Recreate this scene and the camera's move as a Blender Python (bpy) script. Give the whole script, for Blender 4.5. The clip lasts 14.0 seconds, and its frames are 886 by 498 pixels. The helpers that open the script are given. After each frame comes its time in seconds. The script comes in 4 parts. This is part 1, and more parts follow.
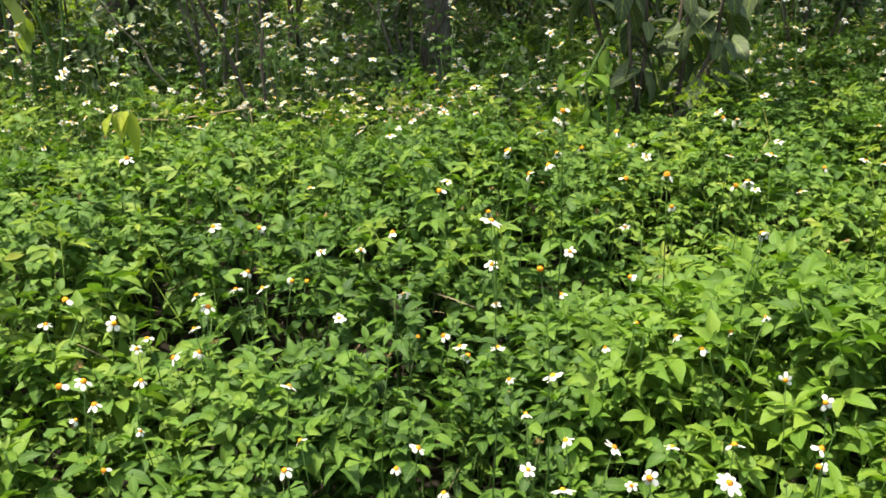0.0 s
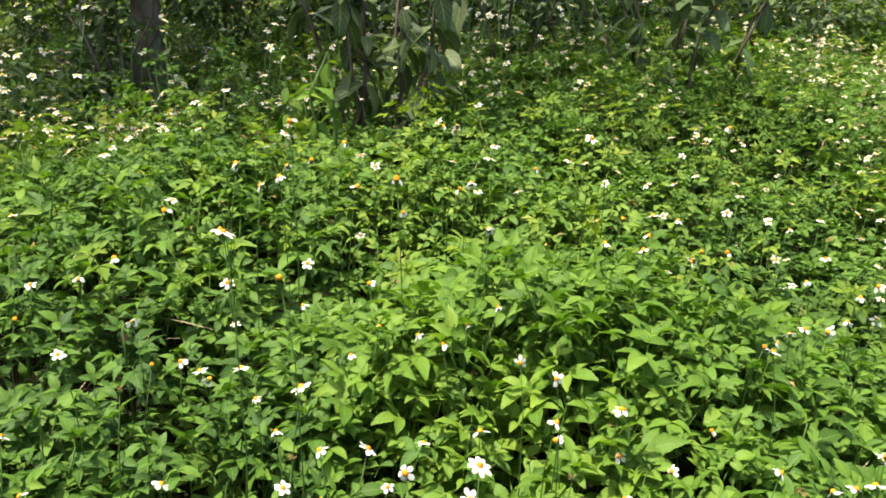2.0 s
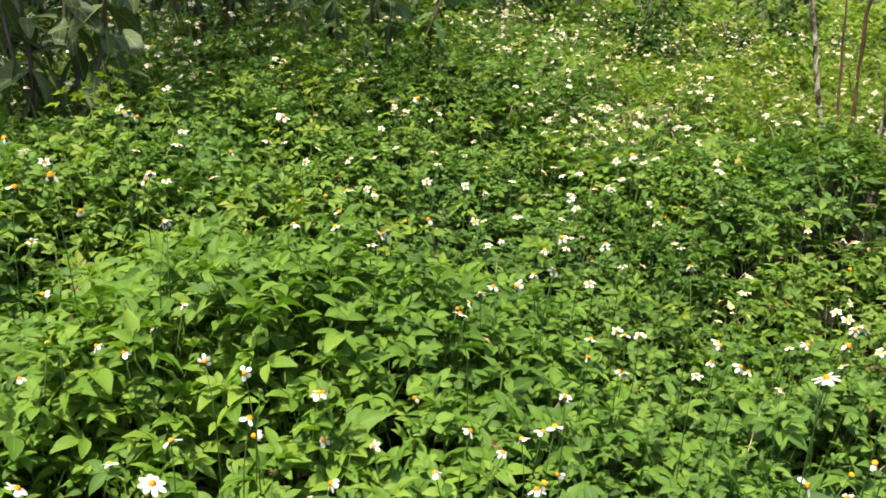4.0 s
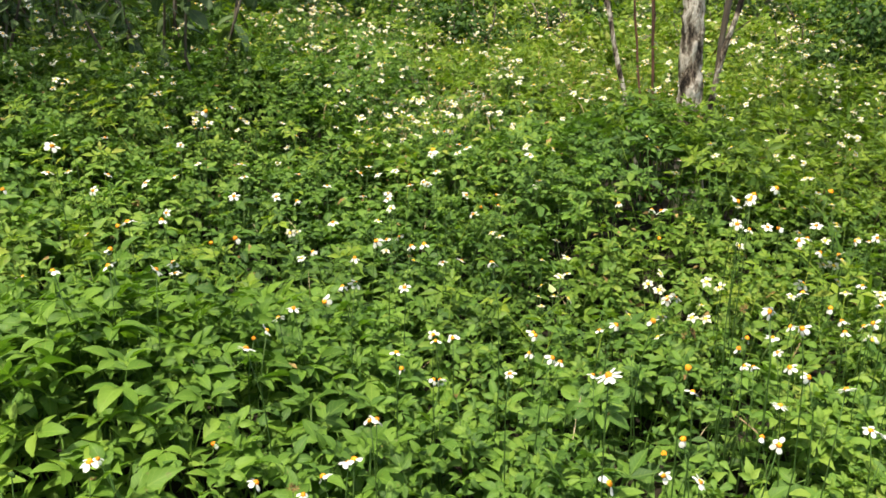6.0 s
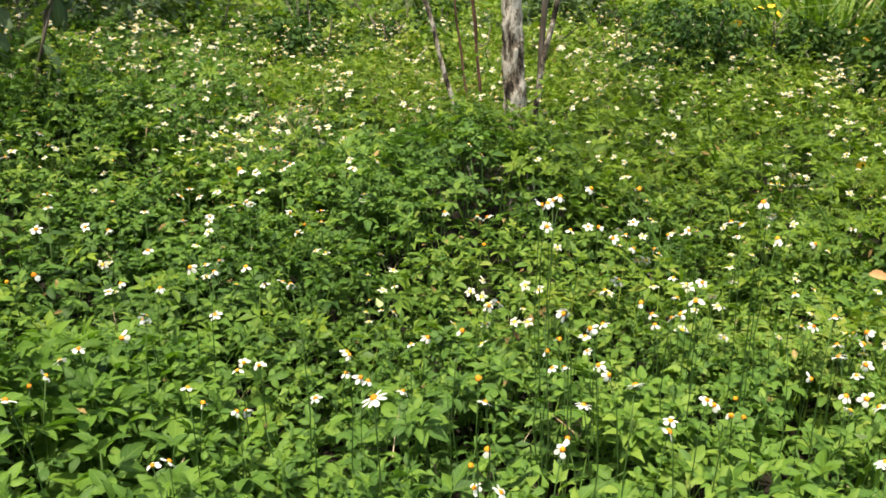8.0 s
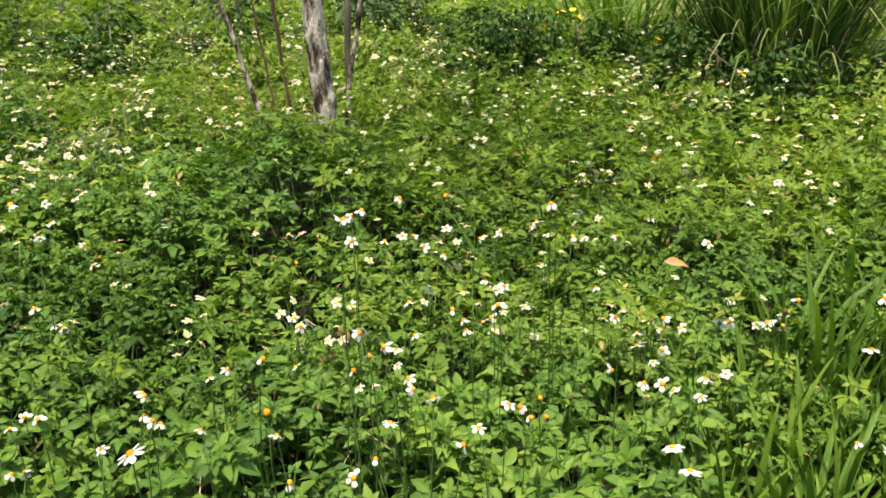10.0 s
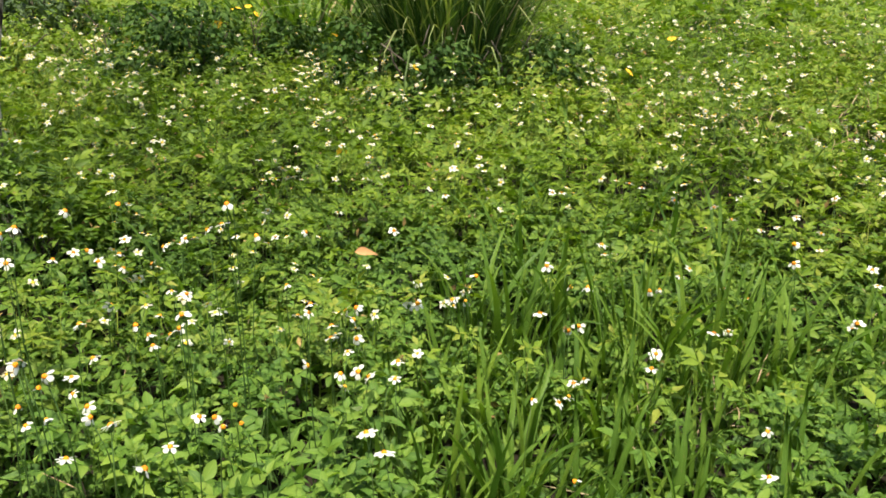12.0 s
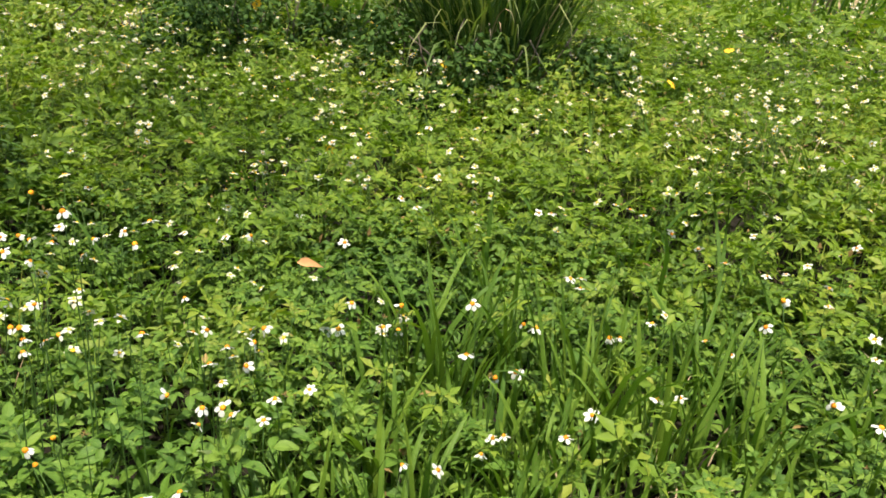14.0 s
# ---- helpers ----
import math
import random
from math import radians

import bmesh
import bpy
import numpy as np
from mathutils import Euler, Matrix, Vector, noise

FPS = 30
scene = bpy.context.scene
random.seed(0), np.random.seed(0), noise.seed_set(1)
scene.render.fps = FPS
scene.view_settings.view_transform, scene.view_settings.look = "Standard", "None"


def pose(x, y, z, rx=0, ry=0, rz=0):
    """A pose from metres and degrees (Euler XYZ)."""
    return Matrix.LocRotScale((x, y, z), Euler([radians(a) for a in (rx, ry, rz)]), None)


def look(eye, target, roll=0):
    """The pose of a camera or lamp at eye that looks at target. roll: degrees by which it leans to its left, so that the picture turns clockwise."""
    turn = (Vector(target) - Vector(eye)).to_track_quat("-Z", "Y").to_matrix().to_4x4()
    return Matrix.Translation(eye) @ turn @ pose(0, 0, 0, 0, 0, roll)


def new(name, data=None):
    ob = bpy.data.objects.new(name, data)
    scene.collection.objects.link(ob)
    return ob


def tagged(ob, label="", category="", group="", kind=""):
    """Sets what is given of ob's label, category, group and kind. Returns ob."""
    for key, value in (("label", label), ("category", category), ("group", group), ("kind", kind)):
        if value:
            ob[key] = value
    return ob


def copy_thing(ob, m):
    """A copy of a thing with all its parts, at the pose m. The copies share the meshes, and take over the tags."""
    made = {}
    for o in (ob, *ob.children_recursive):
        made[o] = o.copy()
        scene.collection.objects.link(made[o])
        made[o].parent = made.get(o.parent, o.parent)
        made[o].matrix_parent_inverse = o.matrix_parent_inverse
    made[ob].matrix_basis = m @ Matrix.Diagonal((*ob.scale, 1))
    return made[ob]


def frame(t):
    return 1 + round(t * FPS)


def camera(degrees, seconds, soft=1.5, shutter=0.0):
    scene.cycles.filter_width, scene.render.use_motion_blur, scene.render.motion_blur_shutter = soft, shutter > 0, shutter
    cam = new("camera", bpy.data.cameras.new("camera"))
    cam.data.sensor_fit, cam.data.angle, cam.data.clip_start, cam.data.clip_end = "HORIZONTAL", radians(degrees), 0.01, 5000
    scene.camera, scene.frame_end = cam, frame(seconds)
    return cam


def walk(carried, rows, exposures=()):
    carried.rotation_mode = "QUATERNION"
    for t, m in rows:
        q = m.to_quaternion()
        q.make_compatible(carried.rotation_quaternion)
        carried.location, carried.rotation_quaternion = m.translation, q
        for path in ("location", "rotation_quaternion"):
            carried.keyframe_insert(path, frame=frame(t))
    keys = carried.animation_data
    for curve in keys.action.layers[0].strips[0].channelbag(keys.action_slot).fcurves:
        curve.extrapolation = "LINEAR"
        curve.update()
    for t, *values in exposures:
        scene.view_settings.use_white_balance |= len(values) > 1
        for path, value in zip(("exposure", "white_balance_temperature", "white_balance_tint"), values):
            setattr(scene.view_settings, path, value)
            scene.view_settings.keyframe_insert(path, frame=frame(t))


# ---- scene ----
cam = camera(56.2, 14.0, soft=1.7)
PATH = [
    (0, (-0.270, 0.244, 1.389), (0.182, 2.047, 0.650), -0.48),
    (0.5, (-0.291, 0.250, 1.387), (0.302, 2.024, 0.679), -0.13),
    (1, (-0.310, 0.249, 1.385), (0.407, 1.986, 0.701), 0.50),
    (1.5, (-0.301, 0.249, 1.374), (0.571, 1.917, 0.698), 1.30),
    (2, (-0.267, 0.255, 1.361), (0.766, 1.824, 0.674), 1.87),
    (2.5, (-0.248, 0.252, 1.352), (0.922, 1.711, 0.643), 2.32),
    (3, (-0.234, 0.250, 1.346), (1.034, 1.617, 0.623), 2.66),
    (3.5, (-0.204, 0.245, 1.344), (1.174, 1.502, 0.623), 2.96),
    (3.7, (-0.186, 0.239, 1.348), (1.239, 1.447, 0.631), 2.86),
    (5.8, (-0.004, 0.189, 1.355), (1.650, 1.052, 0.633), -0.64),
    (6, (0.006, 0.180, 1.355), (1.668, 1.027, 0.633), -0.72),
    (6.5, (0.055, 0.135, 1.348), (1.759, 0.894, 0.627), -1.14),
    (7, (0.086, 0.103, 1.340), (1.825, 0.782, 0.622), -1.40),
    (7.2, (0.090, 0.095, 1.341), (1.839, 0.749, 0.625), -1.45),
    (9.3, (0.150, 0.016, 1.346), (1.988, 0.413, 0.666), -1.20),
    (9.5, (0.158, 0.008, 1.342), (2.004, 0.367, 0.660), -1.36),
    (10, (0.172, -0.022, 1.346), (2.037, 0.180, 0.653), -1.88),
    (10.5, (0.192, -0.046, 1.339), (2.066, -0.038, 0.641), -2.32),
    (11, (0.202, -0.062, 1.341), (2.061, -0.296, 0.641), -2.35),
    (11.5, (0.185, -0.059, 1.350), (2.006, -0.497, 0.647), -1.53),
    (12, (0.184, -0.071, 1.335), (1.989, -0.563, 0.628), 0.09),
    (12.5, (0.200, -0.140, 1.346), (2.022, -0.561, 0.635), 2.05),
    (13, (0.236, -0.254, 1.338), (2.074, -0.583, 0.622), 2.65),
    (13.5, (0.266, -0.404, 1.343), (2.111, -0.681, 0.623), 2.40),
    (14, (0.355, -0.507, 1.341), (2.192, -0.808, 0.609), 3.08),
]
walk(cam, [(t, look(eye, target, roll)) for t, eye, target, roll in PATH],
     exposures=[(0, 1.08), (2.0, 1.10), (3.7, 0.97), (6.5, 0.84), (9.5, 0.75), (14, 0.70)])

# ---- daylight: a high hazy sun that stands beyond the thicket ----
SUN_FROM = Vector((-0.24, 0.07, 0.95)).normalized()
world = bpy.data.worlds.new("sky")
scene.world = world
world.use_nodes = True
wn = world.node_tree.nodes
sky = wn.new("ShaderNodeTexSky")
sky.sky_type, sky.sun_disc = "NISHITA", False
sky.sun_elevation = math.asin(SUN_FROM.z)
sky.sun_rotation = math.atan2(SUN_FROM.x, SUN_FROM.y)
sky.air_density, sky.dust_density, sky.ozone_density = 1.0, 3.5, 0.8
world.node_tree.links.new(sky.outputs[0], wn["Background"].inputs[0])
wn["Background"].inputs[1].default_value = 0.17
sun_data = bpy.data.lights.new("sun", "SUN")
sun_data.energy, sun_data.angle, sun_data.color = 4.7, radians(1.2), (1.0, 0.95, 0.86)
sun = new("sun", sun_data)
sun.matrix_world = look(SUN_FROM * 30, (0, 0, 0))

# ---- materials ----


def shader(name):
    m = bpy.data.materials.new(name)
    m.use_nodes = True
    return m, m.node_tree.nodes, m.node_tree.links, m.node_tree.nodes["Principled BSDF"]


def ramp(n, links, source, stops):
    r = n.new("ShaderNodeValToRGB")
    while len(r.color_ramp.elements) < len(stops):
        r.color_ramp.elements.new(0.5)
    for e, (at, c) in zip(r.color_ramp.elements, stops):
        e.position, e.color = at, (*c, 1)
    links.new(source, r.inputs[0])
    return r.outputs[0]


def maths(n, links, op, a, b):
    m = n.new("ShaderNodeMath")
    m.operation = op
    for k, v in enumerate((a, b)):
        if isinstance(v, (int, float)):
            m.inputs[k].default_value = v
        else:
            links.new(v, m.inputs[k])
    return m.outputs[0]


def grain(n, links, scale, detail=3.0, coords=None):
    t = n.new("ShaderNodeTexNoise")
    t.inputs["Scale"].default_value, t.inputs["Detail"].default_value = scale, detail
    if coords is None:
        coords = n.new("ShaderNodeNewGeometry").outputs["Position"]
    links.new(coords, t.inputs["Vector"])
    return t.outputs[0]


def relief(n, links, p, height, strength, distance):
    b = n.new("ShaderNodeBump")
    b.inputs["Strength"].default_value, b.inputs["Distance"].default_value = strength, distance
    links.new(height, b.inputs["Height"])
    links.new(b.outputs[0], p.inputs["Normal"])


def leafy(name, stops, glow=0.3, rough=0.5, vein=0.25, patch=1.3, scars=0.0, gloss=0.2):
    """A leaf: its green by plant, by leaflet and by patch of ground; a paler midrib and side veins; light shines through."""
    m, n, links, p = shader(name)
    own = n.new("ShaderNodeObjectInfo").outputs["Random"]
    island = n.new("ShaderNodeNewGeometry").outputs["Random Per Island"]
    pick = maths(n, links, "FRACT", maths(n, links, "ADD", own, island), 0.0)
    wide = grain(n, links, patch, 2.0)
    mixed = maths(n, links, "ADD", maths(n, links, "MULTIPLY", pick, 0.6), maths(n, links, "MULTIPLY_ADD", wide, 1.15))
    mixed.node.inputs[1].links[0].from_node.inputs[2].default_value = -0.38
    colour = ramp(n, links, mixed, stops)
    uv = n.new("ShaderNodeUVMap").outputs[0]
    split = n.new("ShaderNodeSeparateXYZ")
    links.new(uv, split.inputs[0])
    across = maths(n, links, "ABSOLUTE", split.outputs[0], 0.0)
    rib = maths(n, links, "LESS_THAN", across, 0.07)
    comb = maths(n, links, "SINE", maths(n, links, "MULTIPLY", maths(n, links, "SUBTRACT", split.outputs[1], maths(n, links, "MULTIPLY", across, 0.28)), 44.0), 0.0)
    side = maths(n, links, "GREATER_THAN", comb, 0.86)
    lines = maths(n, links, "MAXIMUM", rib, maths(n, links, "MULTIPLY", side, 0.55))
    mix = n.new("ShaderNodeMixRGB")
    mix.blend_type = "MIX"
    links.new(maths(n, links, "MULTIPLY", lines, vein), mix.inputs[0])
    links.new(colour, mix.inputs[1])
    mix.inputs[2].default_value = (0.26, 0.36, 0.06, 1)
    speck = n.new("ShaderNodeMixRGB")
    spots = maths(n, links, "GREATER_THAN", grain(n, links, 90.0, 2.0), 0.69 - scars)
    links.new(maths(n, links, "MULTIPLY", spots, 0.4), speck.inputs[0])
    links.new(mix.outputs[0], speck.inputs[1])
    speck.inputs[2].default_value = (0.16, 0.13, 0.05, 1)
    links.new(speck.outputs[0], p.inputs["Base Color"])
    p.inputs["Roughness"].default_value = rough
    p.inputs["Specular IOR Level"].default_value = gloss
    relief(n, links, p, maths(n, links, "ADD", maths(n, links, "MULTIPLY", lines, -0.6), grain(n, links, 160.0, 2.0)), 0.5, 0.0015)
    through_light = n.new("ShaderNodeBsdfTranslucent")
    tint = n.new("ShaderNodeMixRGB")
    tint.blend_type, tint.inputs[0].default_value = "MULTIPLY", 1.0
    links.new(speck.outputs[0], tint.inputs[1])
    tint.inputs[2].default_value = (1.08, 1.25, 0.42, 1)
    links.new(tint.outputs[0], through_light.inputs[0])
    both = n.new("ShaderNodeMixShader")
    both.inputs[0].default_value = glow
    links.new(p.outputs[0], both.inputs[1])
    links.new(through_light.outputs[0], both.inputs[2])
    links.new(both.outputs[0], n["Material Output"].inputs[0])
    return m


def plain(name, stops, scale, rough=0.7, bump=0.3, depth=0.002, stretch=(1, 1, 1), glow=0.0):
    """A surface with a mottled colour at two scales and fine relief."""
    m, n, links, p = shader(name)
    coords = n.new("ShaderNodeTexCoord").outputs["Object"]
    squeeze = n.new("ShaderNodeMapping")
    squeeze.inputs["Scale"].default_value = stretch
    links.new(coords, squeeze.inputs[0])
    coarse, fine = grain(n, links, scale, 4.0, squeeze.outputs[0]), grain(n, links, scale * 6, 3.0, squeeze.outputs[0])
    own = n.new("ShaderNodeObjectInfo").outputs["Random"]
    island = n.new("ShaderNodeNewGeometry").outputs["Random Per Island"]
    level = maths(n, links, "ADD", maths(n, links, "MULTIPLY", coarse, 0.75), maths(n, links, "MULTIPLY", fine, 0.25))
    shift = maths(n, links, "MULTIPLY", maths(n, links, "SUBTRACT", maths(n, links, "FRACT", maths(n, links, "ADD", own, island), 0.0), 0.5), 0.28)
    colour = ramp(n, links, maths(n, links, "ADD", level, shift), stops)
    links.new(colour, p.inputs["Base Color"])
    p.inputs["Roughness"].default_value = rough
    p.inputs["Specular IOR Level"].default_value = 0.2
    relief(n, links, p, level, bump, depth)
    if glow:
        through_light = n.new("ShaderNodeBsdfTranslucent")
        links.new(colour, through_light.inputs[0])
        both = n.new("ShaderNodeMixShader")
        both.inputs[0].default_value = glow
        links.new(p.outputs[0], both.inputs[1])
        links.new(through_light.outputs[0], both.inputs[2])
        links.new(both.outputs[0], n["Material Output"].inputs[0])
    return m


GREENS = [(0.06, (0.026, 0.063, 0.011)), (0.36, (0.066, 0.137, 0.018)), (0.65, (0.110, 0.198, 0.023)), (0.92, (0.180, 0.260, 0.033))]
weed_leaf = leafy("weed_leaf", GREENS, glow=0.32, rough=0.56)
fresh_leaf = leafy("fresh_leaf", [(0.06, (0.048, 0.104, 0.012)), (0.4, (0.092, 0.176, 0.018)), (0.7, (0.136, 0.232, 0.024)), (0.95, (0.196, 0.280, 0.033))], glow=0.36, rough=0.56)
# Yellower than weed_leaf, and lightened in colour for leaves turned to the sky.
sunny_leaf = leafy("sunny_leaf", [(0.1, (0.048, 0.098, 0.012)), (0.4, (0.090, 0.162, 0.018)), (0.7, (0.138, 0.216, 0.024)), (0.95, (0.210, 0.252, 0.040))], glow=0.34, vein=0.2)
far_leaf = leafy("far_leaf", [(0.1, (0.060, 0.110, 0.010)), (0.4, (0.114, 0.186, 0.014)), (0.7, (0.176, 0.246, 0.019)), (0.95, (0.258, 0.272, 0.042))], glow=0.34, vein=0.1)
# Dark bluish green: the thicket's shade and sky tint are put into this colour.
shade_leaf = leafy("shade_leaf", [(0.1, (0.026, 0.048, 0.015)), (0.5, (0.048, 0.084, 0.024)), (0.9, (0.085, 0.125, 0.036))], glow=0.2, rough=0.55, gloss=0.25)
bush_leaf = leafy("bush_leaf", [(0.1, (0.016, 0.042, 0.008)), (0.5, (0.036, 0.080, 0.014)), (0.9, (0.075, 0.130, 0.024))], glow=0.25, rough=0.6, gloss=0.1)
broad_leaf = leafy("broad_leaf", [(0.1, (0.044, 0.062, 0.027)), (0.5, (0.078, 0.102, 0.044)), (0.9, (0.135, 0.160, 0.068))], glow=0.2, rough=0.5, vein=0.5, scars=0.03, gloss=0.14)
lime_leaf = leafy("lime_leaf", [(0.1, (0.16, 0.24, 0.03)), (0.5, (0.24, 0.32, 0.05)), (0.9, (0.33, 0.36, 0.07))], glow=0.35, vein=0.3)
grass_leaf = leafy("grass_leaf", [(0.1, (0.042, 0.098, 0.010)), (0.5, (0.080, 0.152, 0.015)), (0.9, (0.145, 0.225, 0.022))], glow=0.32, vein=0.15)
reed_leaf = leafy("reed_leaf", [(0.1, (0.062, 0.105, 0.022)), (0.5, (0.115, 0.165, 0.038)), (0.9, (0.230, 0.245, 0.085))], glow=0.3, vein=0.15)
stem_green = plain("stem_green", [(0.2, (0.030, 0.070, 0.010)), (0.6, (0.055, 0.105, 0.016)), (0.9, (0.085, 0.085, 0.030))], 30.0, 0.6, stretch=(1, 1, 0.2))
petal_white = plain("petal_white", [(0.2, (0.56, 0.54, 0.40)), (0.5, (0.70, 0.69, 0.57)), (0.9, (0.80, 0.79, 0.71))], 120.0, 0.6, 0.25, 0.0006, (1, 5, 1), 0.32)
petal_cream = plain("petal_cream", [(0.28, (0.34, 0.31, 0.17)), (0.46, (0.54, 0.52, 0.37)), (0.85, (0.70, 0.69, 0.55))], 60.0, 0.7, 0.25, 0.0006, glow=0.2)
petal_yellow = plain("petal_yellow", [(0.2, (0.80, 0.42, 0.02)), (0.7, (0.90, 0.58, 0.03))], 120.0, 0.6, 0.2, 0.0006, glow=0.2)
disc_yellow = plain("disc_yellow", [(0.25, (0.46, 0.15, 0.006)), (0.5, (0.68, 0.25, 0.008)), (0.8, (0.80, 0.36, 0.015))], 500.0, 0.75, 0.8, 0.002)
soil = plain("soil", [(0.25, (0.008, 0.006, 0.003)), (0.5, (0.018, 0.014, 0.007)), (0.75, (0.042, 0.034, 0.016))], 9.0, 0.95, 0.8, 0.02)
seed_brown = plain("seed_brown", [(0.25, (0.07, 0.045, 0.015)), (0.5, (0.17, 0.11, 0.03)), (0.8, (0.32, 0.23, 0.08))], 90.0, 0.8)
straw = plain("straw", [(0.2, (0.20, 0.13, 0.06)), (0.6, (0.42, 0.31, 0.17)), (0.9, (0.56, 0.46, 0.28))], 40.0, 0.8)
bark = plain("bark", [(0.40, (0.025, 0.018, 0.012)), (0.46, (0.10, 0.075, 0.048)), (0.52, (0.24, 0.19, 0.13)), (0.59, (0.54, 0.47, 0.36))], 26.0, 0.95, 1.0, 0.03, (1, 1, 0.45))
bark_red = plain("bark_red", [(0.3, (0.06, 0.030, 0.018)), (0.55, (0.15, 0.075, 0.045)), (0.8, (0.28, 0.18, 0.12))], 24.0, 0.85, 0.7, 0.006, (1, 1, 0.3))
bark_grey = plain("bark_grey", [(0.3, (0.04, 0.030, 0.019)), (0.55, (0.105, 0.082, 0.055)), (0.8, (0.22, 0.19, 0.14))], 18.0, 0.85, 0.7, 0.006, (1, 1, 0.3))
dead_leaf = plain("dead_leaf", [(0.2, (0.34, 0.15, 0.05)), (0.6, (0.52, 0.28, 0.11)), (0.9, (0.64, 0.42, 0.20))], 25.0, 0.7, 0.4, 0.003, glow=0.15)

# ---- the lie of the land ----
def lie(x, y):
    """Height of the soil: it rises gently away from the path."""
    r = np.hypot(x, y - 0.1)
    return 0.40 * (1 - np.exp(-np.maximum(r - 0.9, 0) / 6.0))


def bumps(x, y):
    """Uneven growth, about plus or minus one, in mounds of half a metre and less."""
    a = np.sin(4.1 * x + 2.3 * y + 0.4) * np.sin(-2.2 * x + 5.0 * y + 1.9)
    b = np.sin(10.3 * x - 6.1 * y + 0.7) * np.sin(7.0 * x + 9.4 * y + 2.2)
    c = np.sin(19.0 * x + 8.0 * y) * np.sin(-9.0 * x + 21.0 * y + 1.0)
    return 0.55 * a + 0.32 * b + 0.2 * c


def bell(x, y, at_x, at_y, wide, deep, lean=0.0):
    """One at a place, falling smoothly to nothing round it."""
    c, s = math.cos(lean), math.sin(lean)
    u, v = (x - at_x) * c + (y - at_y) * s, (y - at_y) * c - (x - at_x) * s
    return np.exp(-((u / wide) ** 2 + (v / deep) ** 2))


def canopy(x, y):
    """Height of the leaf tops of the weeds: a mound by the path, a hollow behind it, and taller growth towards the thicket."""
    r = np.hypot(x, y - 0.1)
    back = np.clip((y - 0.30 * x - 1.05) / 1.5, 0, 1)
    top = 0.145 + 0.072 * np.minimum(r, 8.0) + (0.36 * back * back * (3 - 2 * back)) * (1 - np.clip((r - 2.9) / 1.3, 0, 0.85) * np.clip((2.2 - x) / 1.0, 0.15, 1))
    top = top + 0.40 * bell(x, y, 0.98, 1.46, 0.66, 0.42, -0.45) + 0.17 * bell(x, y, 0.75, 0.85, 0.45, 0.35)
    top = top + 0.17 * bell(x, y, -0.25, 1.15, 0.55, 0.45) + 0.14 * bell(x, y, 1.65, 0.10, 0.5, 0.5) + 0.08 * bell(x, y, 1.35, -0.25, 0.3, 0.3)
    top = top + 0.08 * bell(x, y, 3.7, 1.2, 0.9, 0.7) + 0.17 * bell(x, y, 4.0, 2.3, 0.9, 0.8) + 0.25 * bell(x, y, 3.25, 0.88, 0.55, 0.42) + 0.10 * bell(x, y, 2.75, 1.45, 0.5, 0.45)
    top = top - 0.10 * bell(x, y, 0.62, 2.05, 0.40, 0.20) - 0.22 * bell(x, y, 0.36, 1.30, 0.10, 0.10) - 0.06 * bell(x, y, 0.0, 1.95, 0.5, 0.25)
    top = top - 0.09 * bell(x, y, 1.95, -0.95, 0.55, 0.55) - 0.13 * bell(x, y, 2.65, -1.75, 0.7, 0.5) - 0.07 * bell(x, y, 3.0, -0.2, 0.6, 0.6)
    return top + 0.06 * bumps(x, y)


# ---- helpers for meshes ----
rng = np.random.default_rng(7)


def mesh(name, verts, tris, material, uvs=None, smooth=True):
    """One mesh from arrays of places and triangles."""
    me = bpy.data.meshes.new(name)
    me.vertices.add(len(verts))
    me.vertices.foreach_set("co", np.asarray(verts, np.float32).ravel())
    me.loops.add(3 * len(tris))
    me.loops.foreach_set("vertex_index", np.asarray(tris, np.int32).ravel())
    me.polygons.add(len(tris))
    me.polygons.foreach_set("loop_start", np.arange(0, 3 * len(tris), 3, dtype=np.int32))
    me.update(calc_edges=True)
    if uvs is not None:
        me.uv_layers.new(name="UVMap").data.foreach_set("uv", np.asarray(uvs, np.float32)[np.asarray(tris).ravel()].ravel())
    me.polygons.foreach_set("use_smooth", np.full(len(tris), smooth))
    me.materials.append(material)
    return me


def join(pieces):
    """One set of (verts, tris, uvs) out of several."""
    verts, tris, uvs, k = [], [], [], 0
    for v, t, u in pieces:
        verts.append(v), tris.append(np.asarray(t) + k), uvs.append(u)
        k += len(v)
    return np.concatenate(verts), np.concatenate(tris), np.concatenate(uvs)


def scatter(shape, places, turns, sizes):
    """Many copies of one (verts, tris, uvs) as arrays: places (n, 3), turns (n, 3, 3), sizes (n,)."""
    v, t, u = shape
    n = len(places)
    verts = np.einsum("nij,kj->nki", turns, v) * sizes[:, None, None] + places[:, None]
    tris = t[None] + (np.arange(n) * len(v))[:, None, None]
    return verts.reshape(-1, 3), tris.reshape(-1, 3), np.tile(u, (n, 1))


def turns_of(heading, rise, roll):
    """Turns whose x axis points to a heading (radians from +x) and upward by rise, rolled about itself."""
    ca, sa, cb, sb, cc, sc = np.cos(heading), np.sin(heading), np.cos(rise), np.sin(rise), np.cos(roll), np.sin(roll)
    x = np.stack([ca * cb, sa * cb, sb], -1)
    y0, z0 = np.stack([-sa, ca, 0 * ca], -1), np.stack([-ca * sb, -sa * sb, cb], -1)
    y, z = y0 * cc[:, None] + z0 * sc[:, None], z0 * cc[:, None] - y0 * sc[:, None]
    return np.stack([x, y, z], -1)


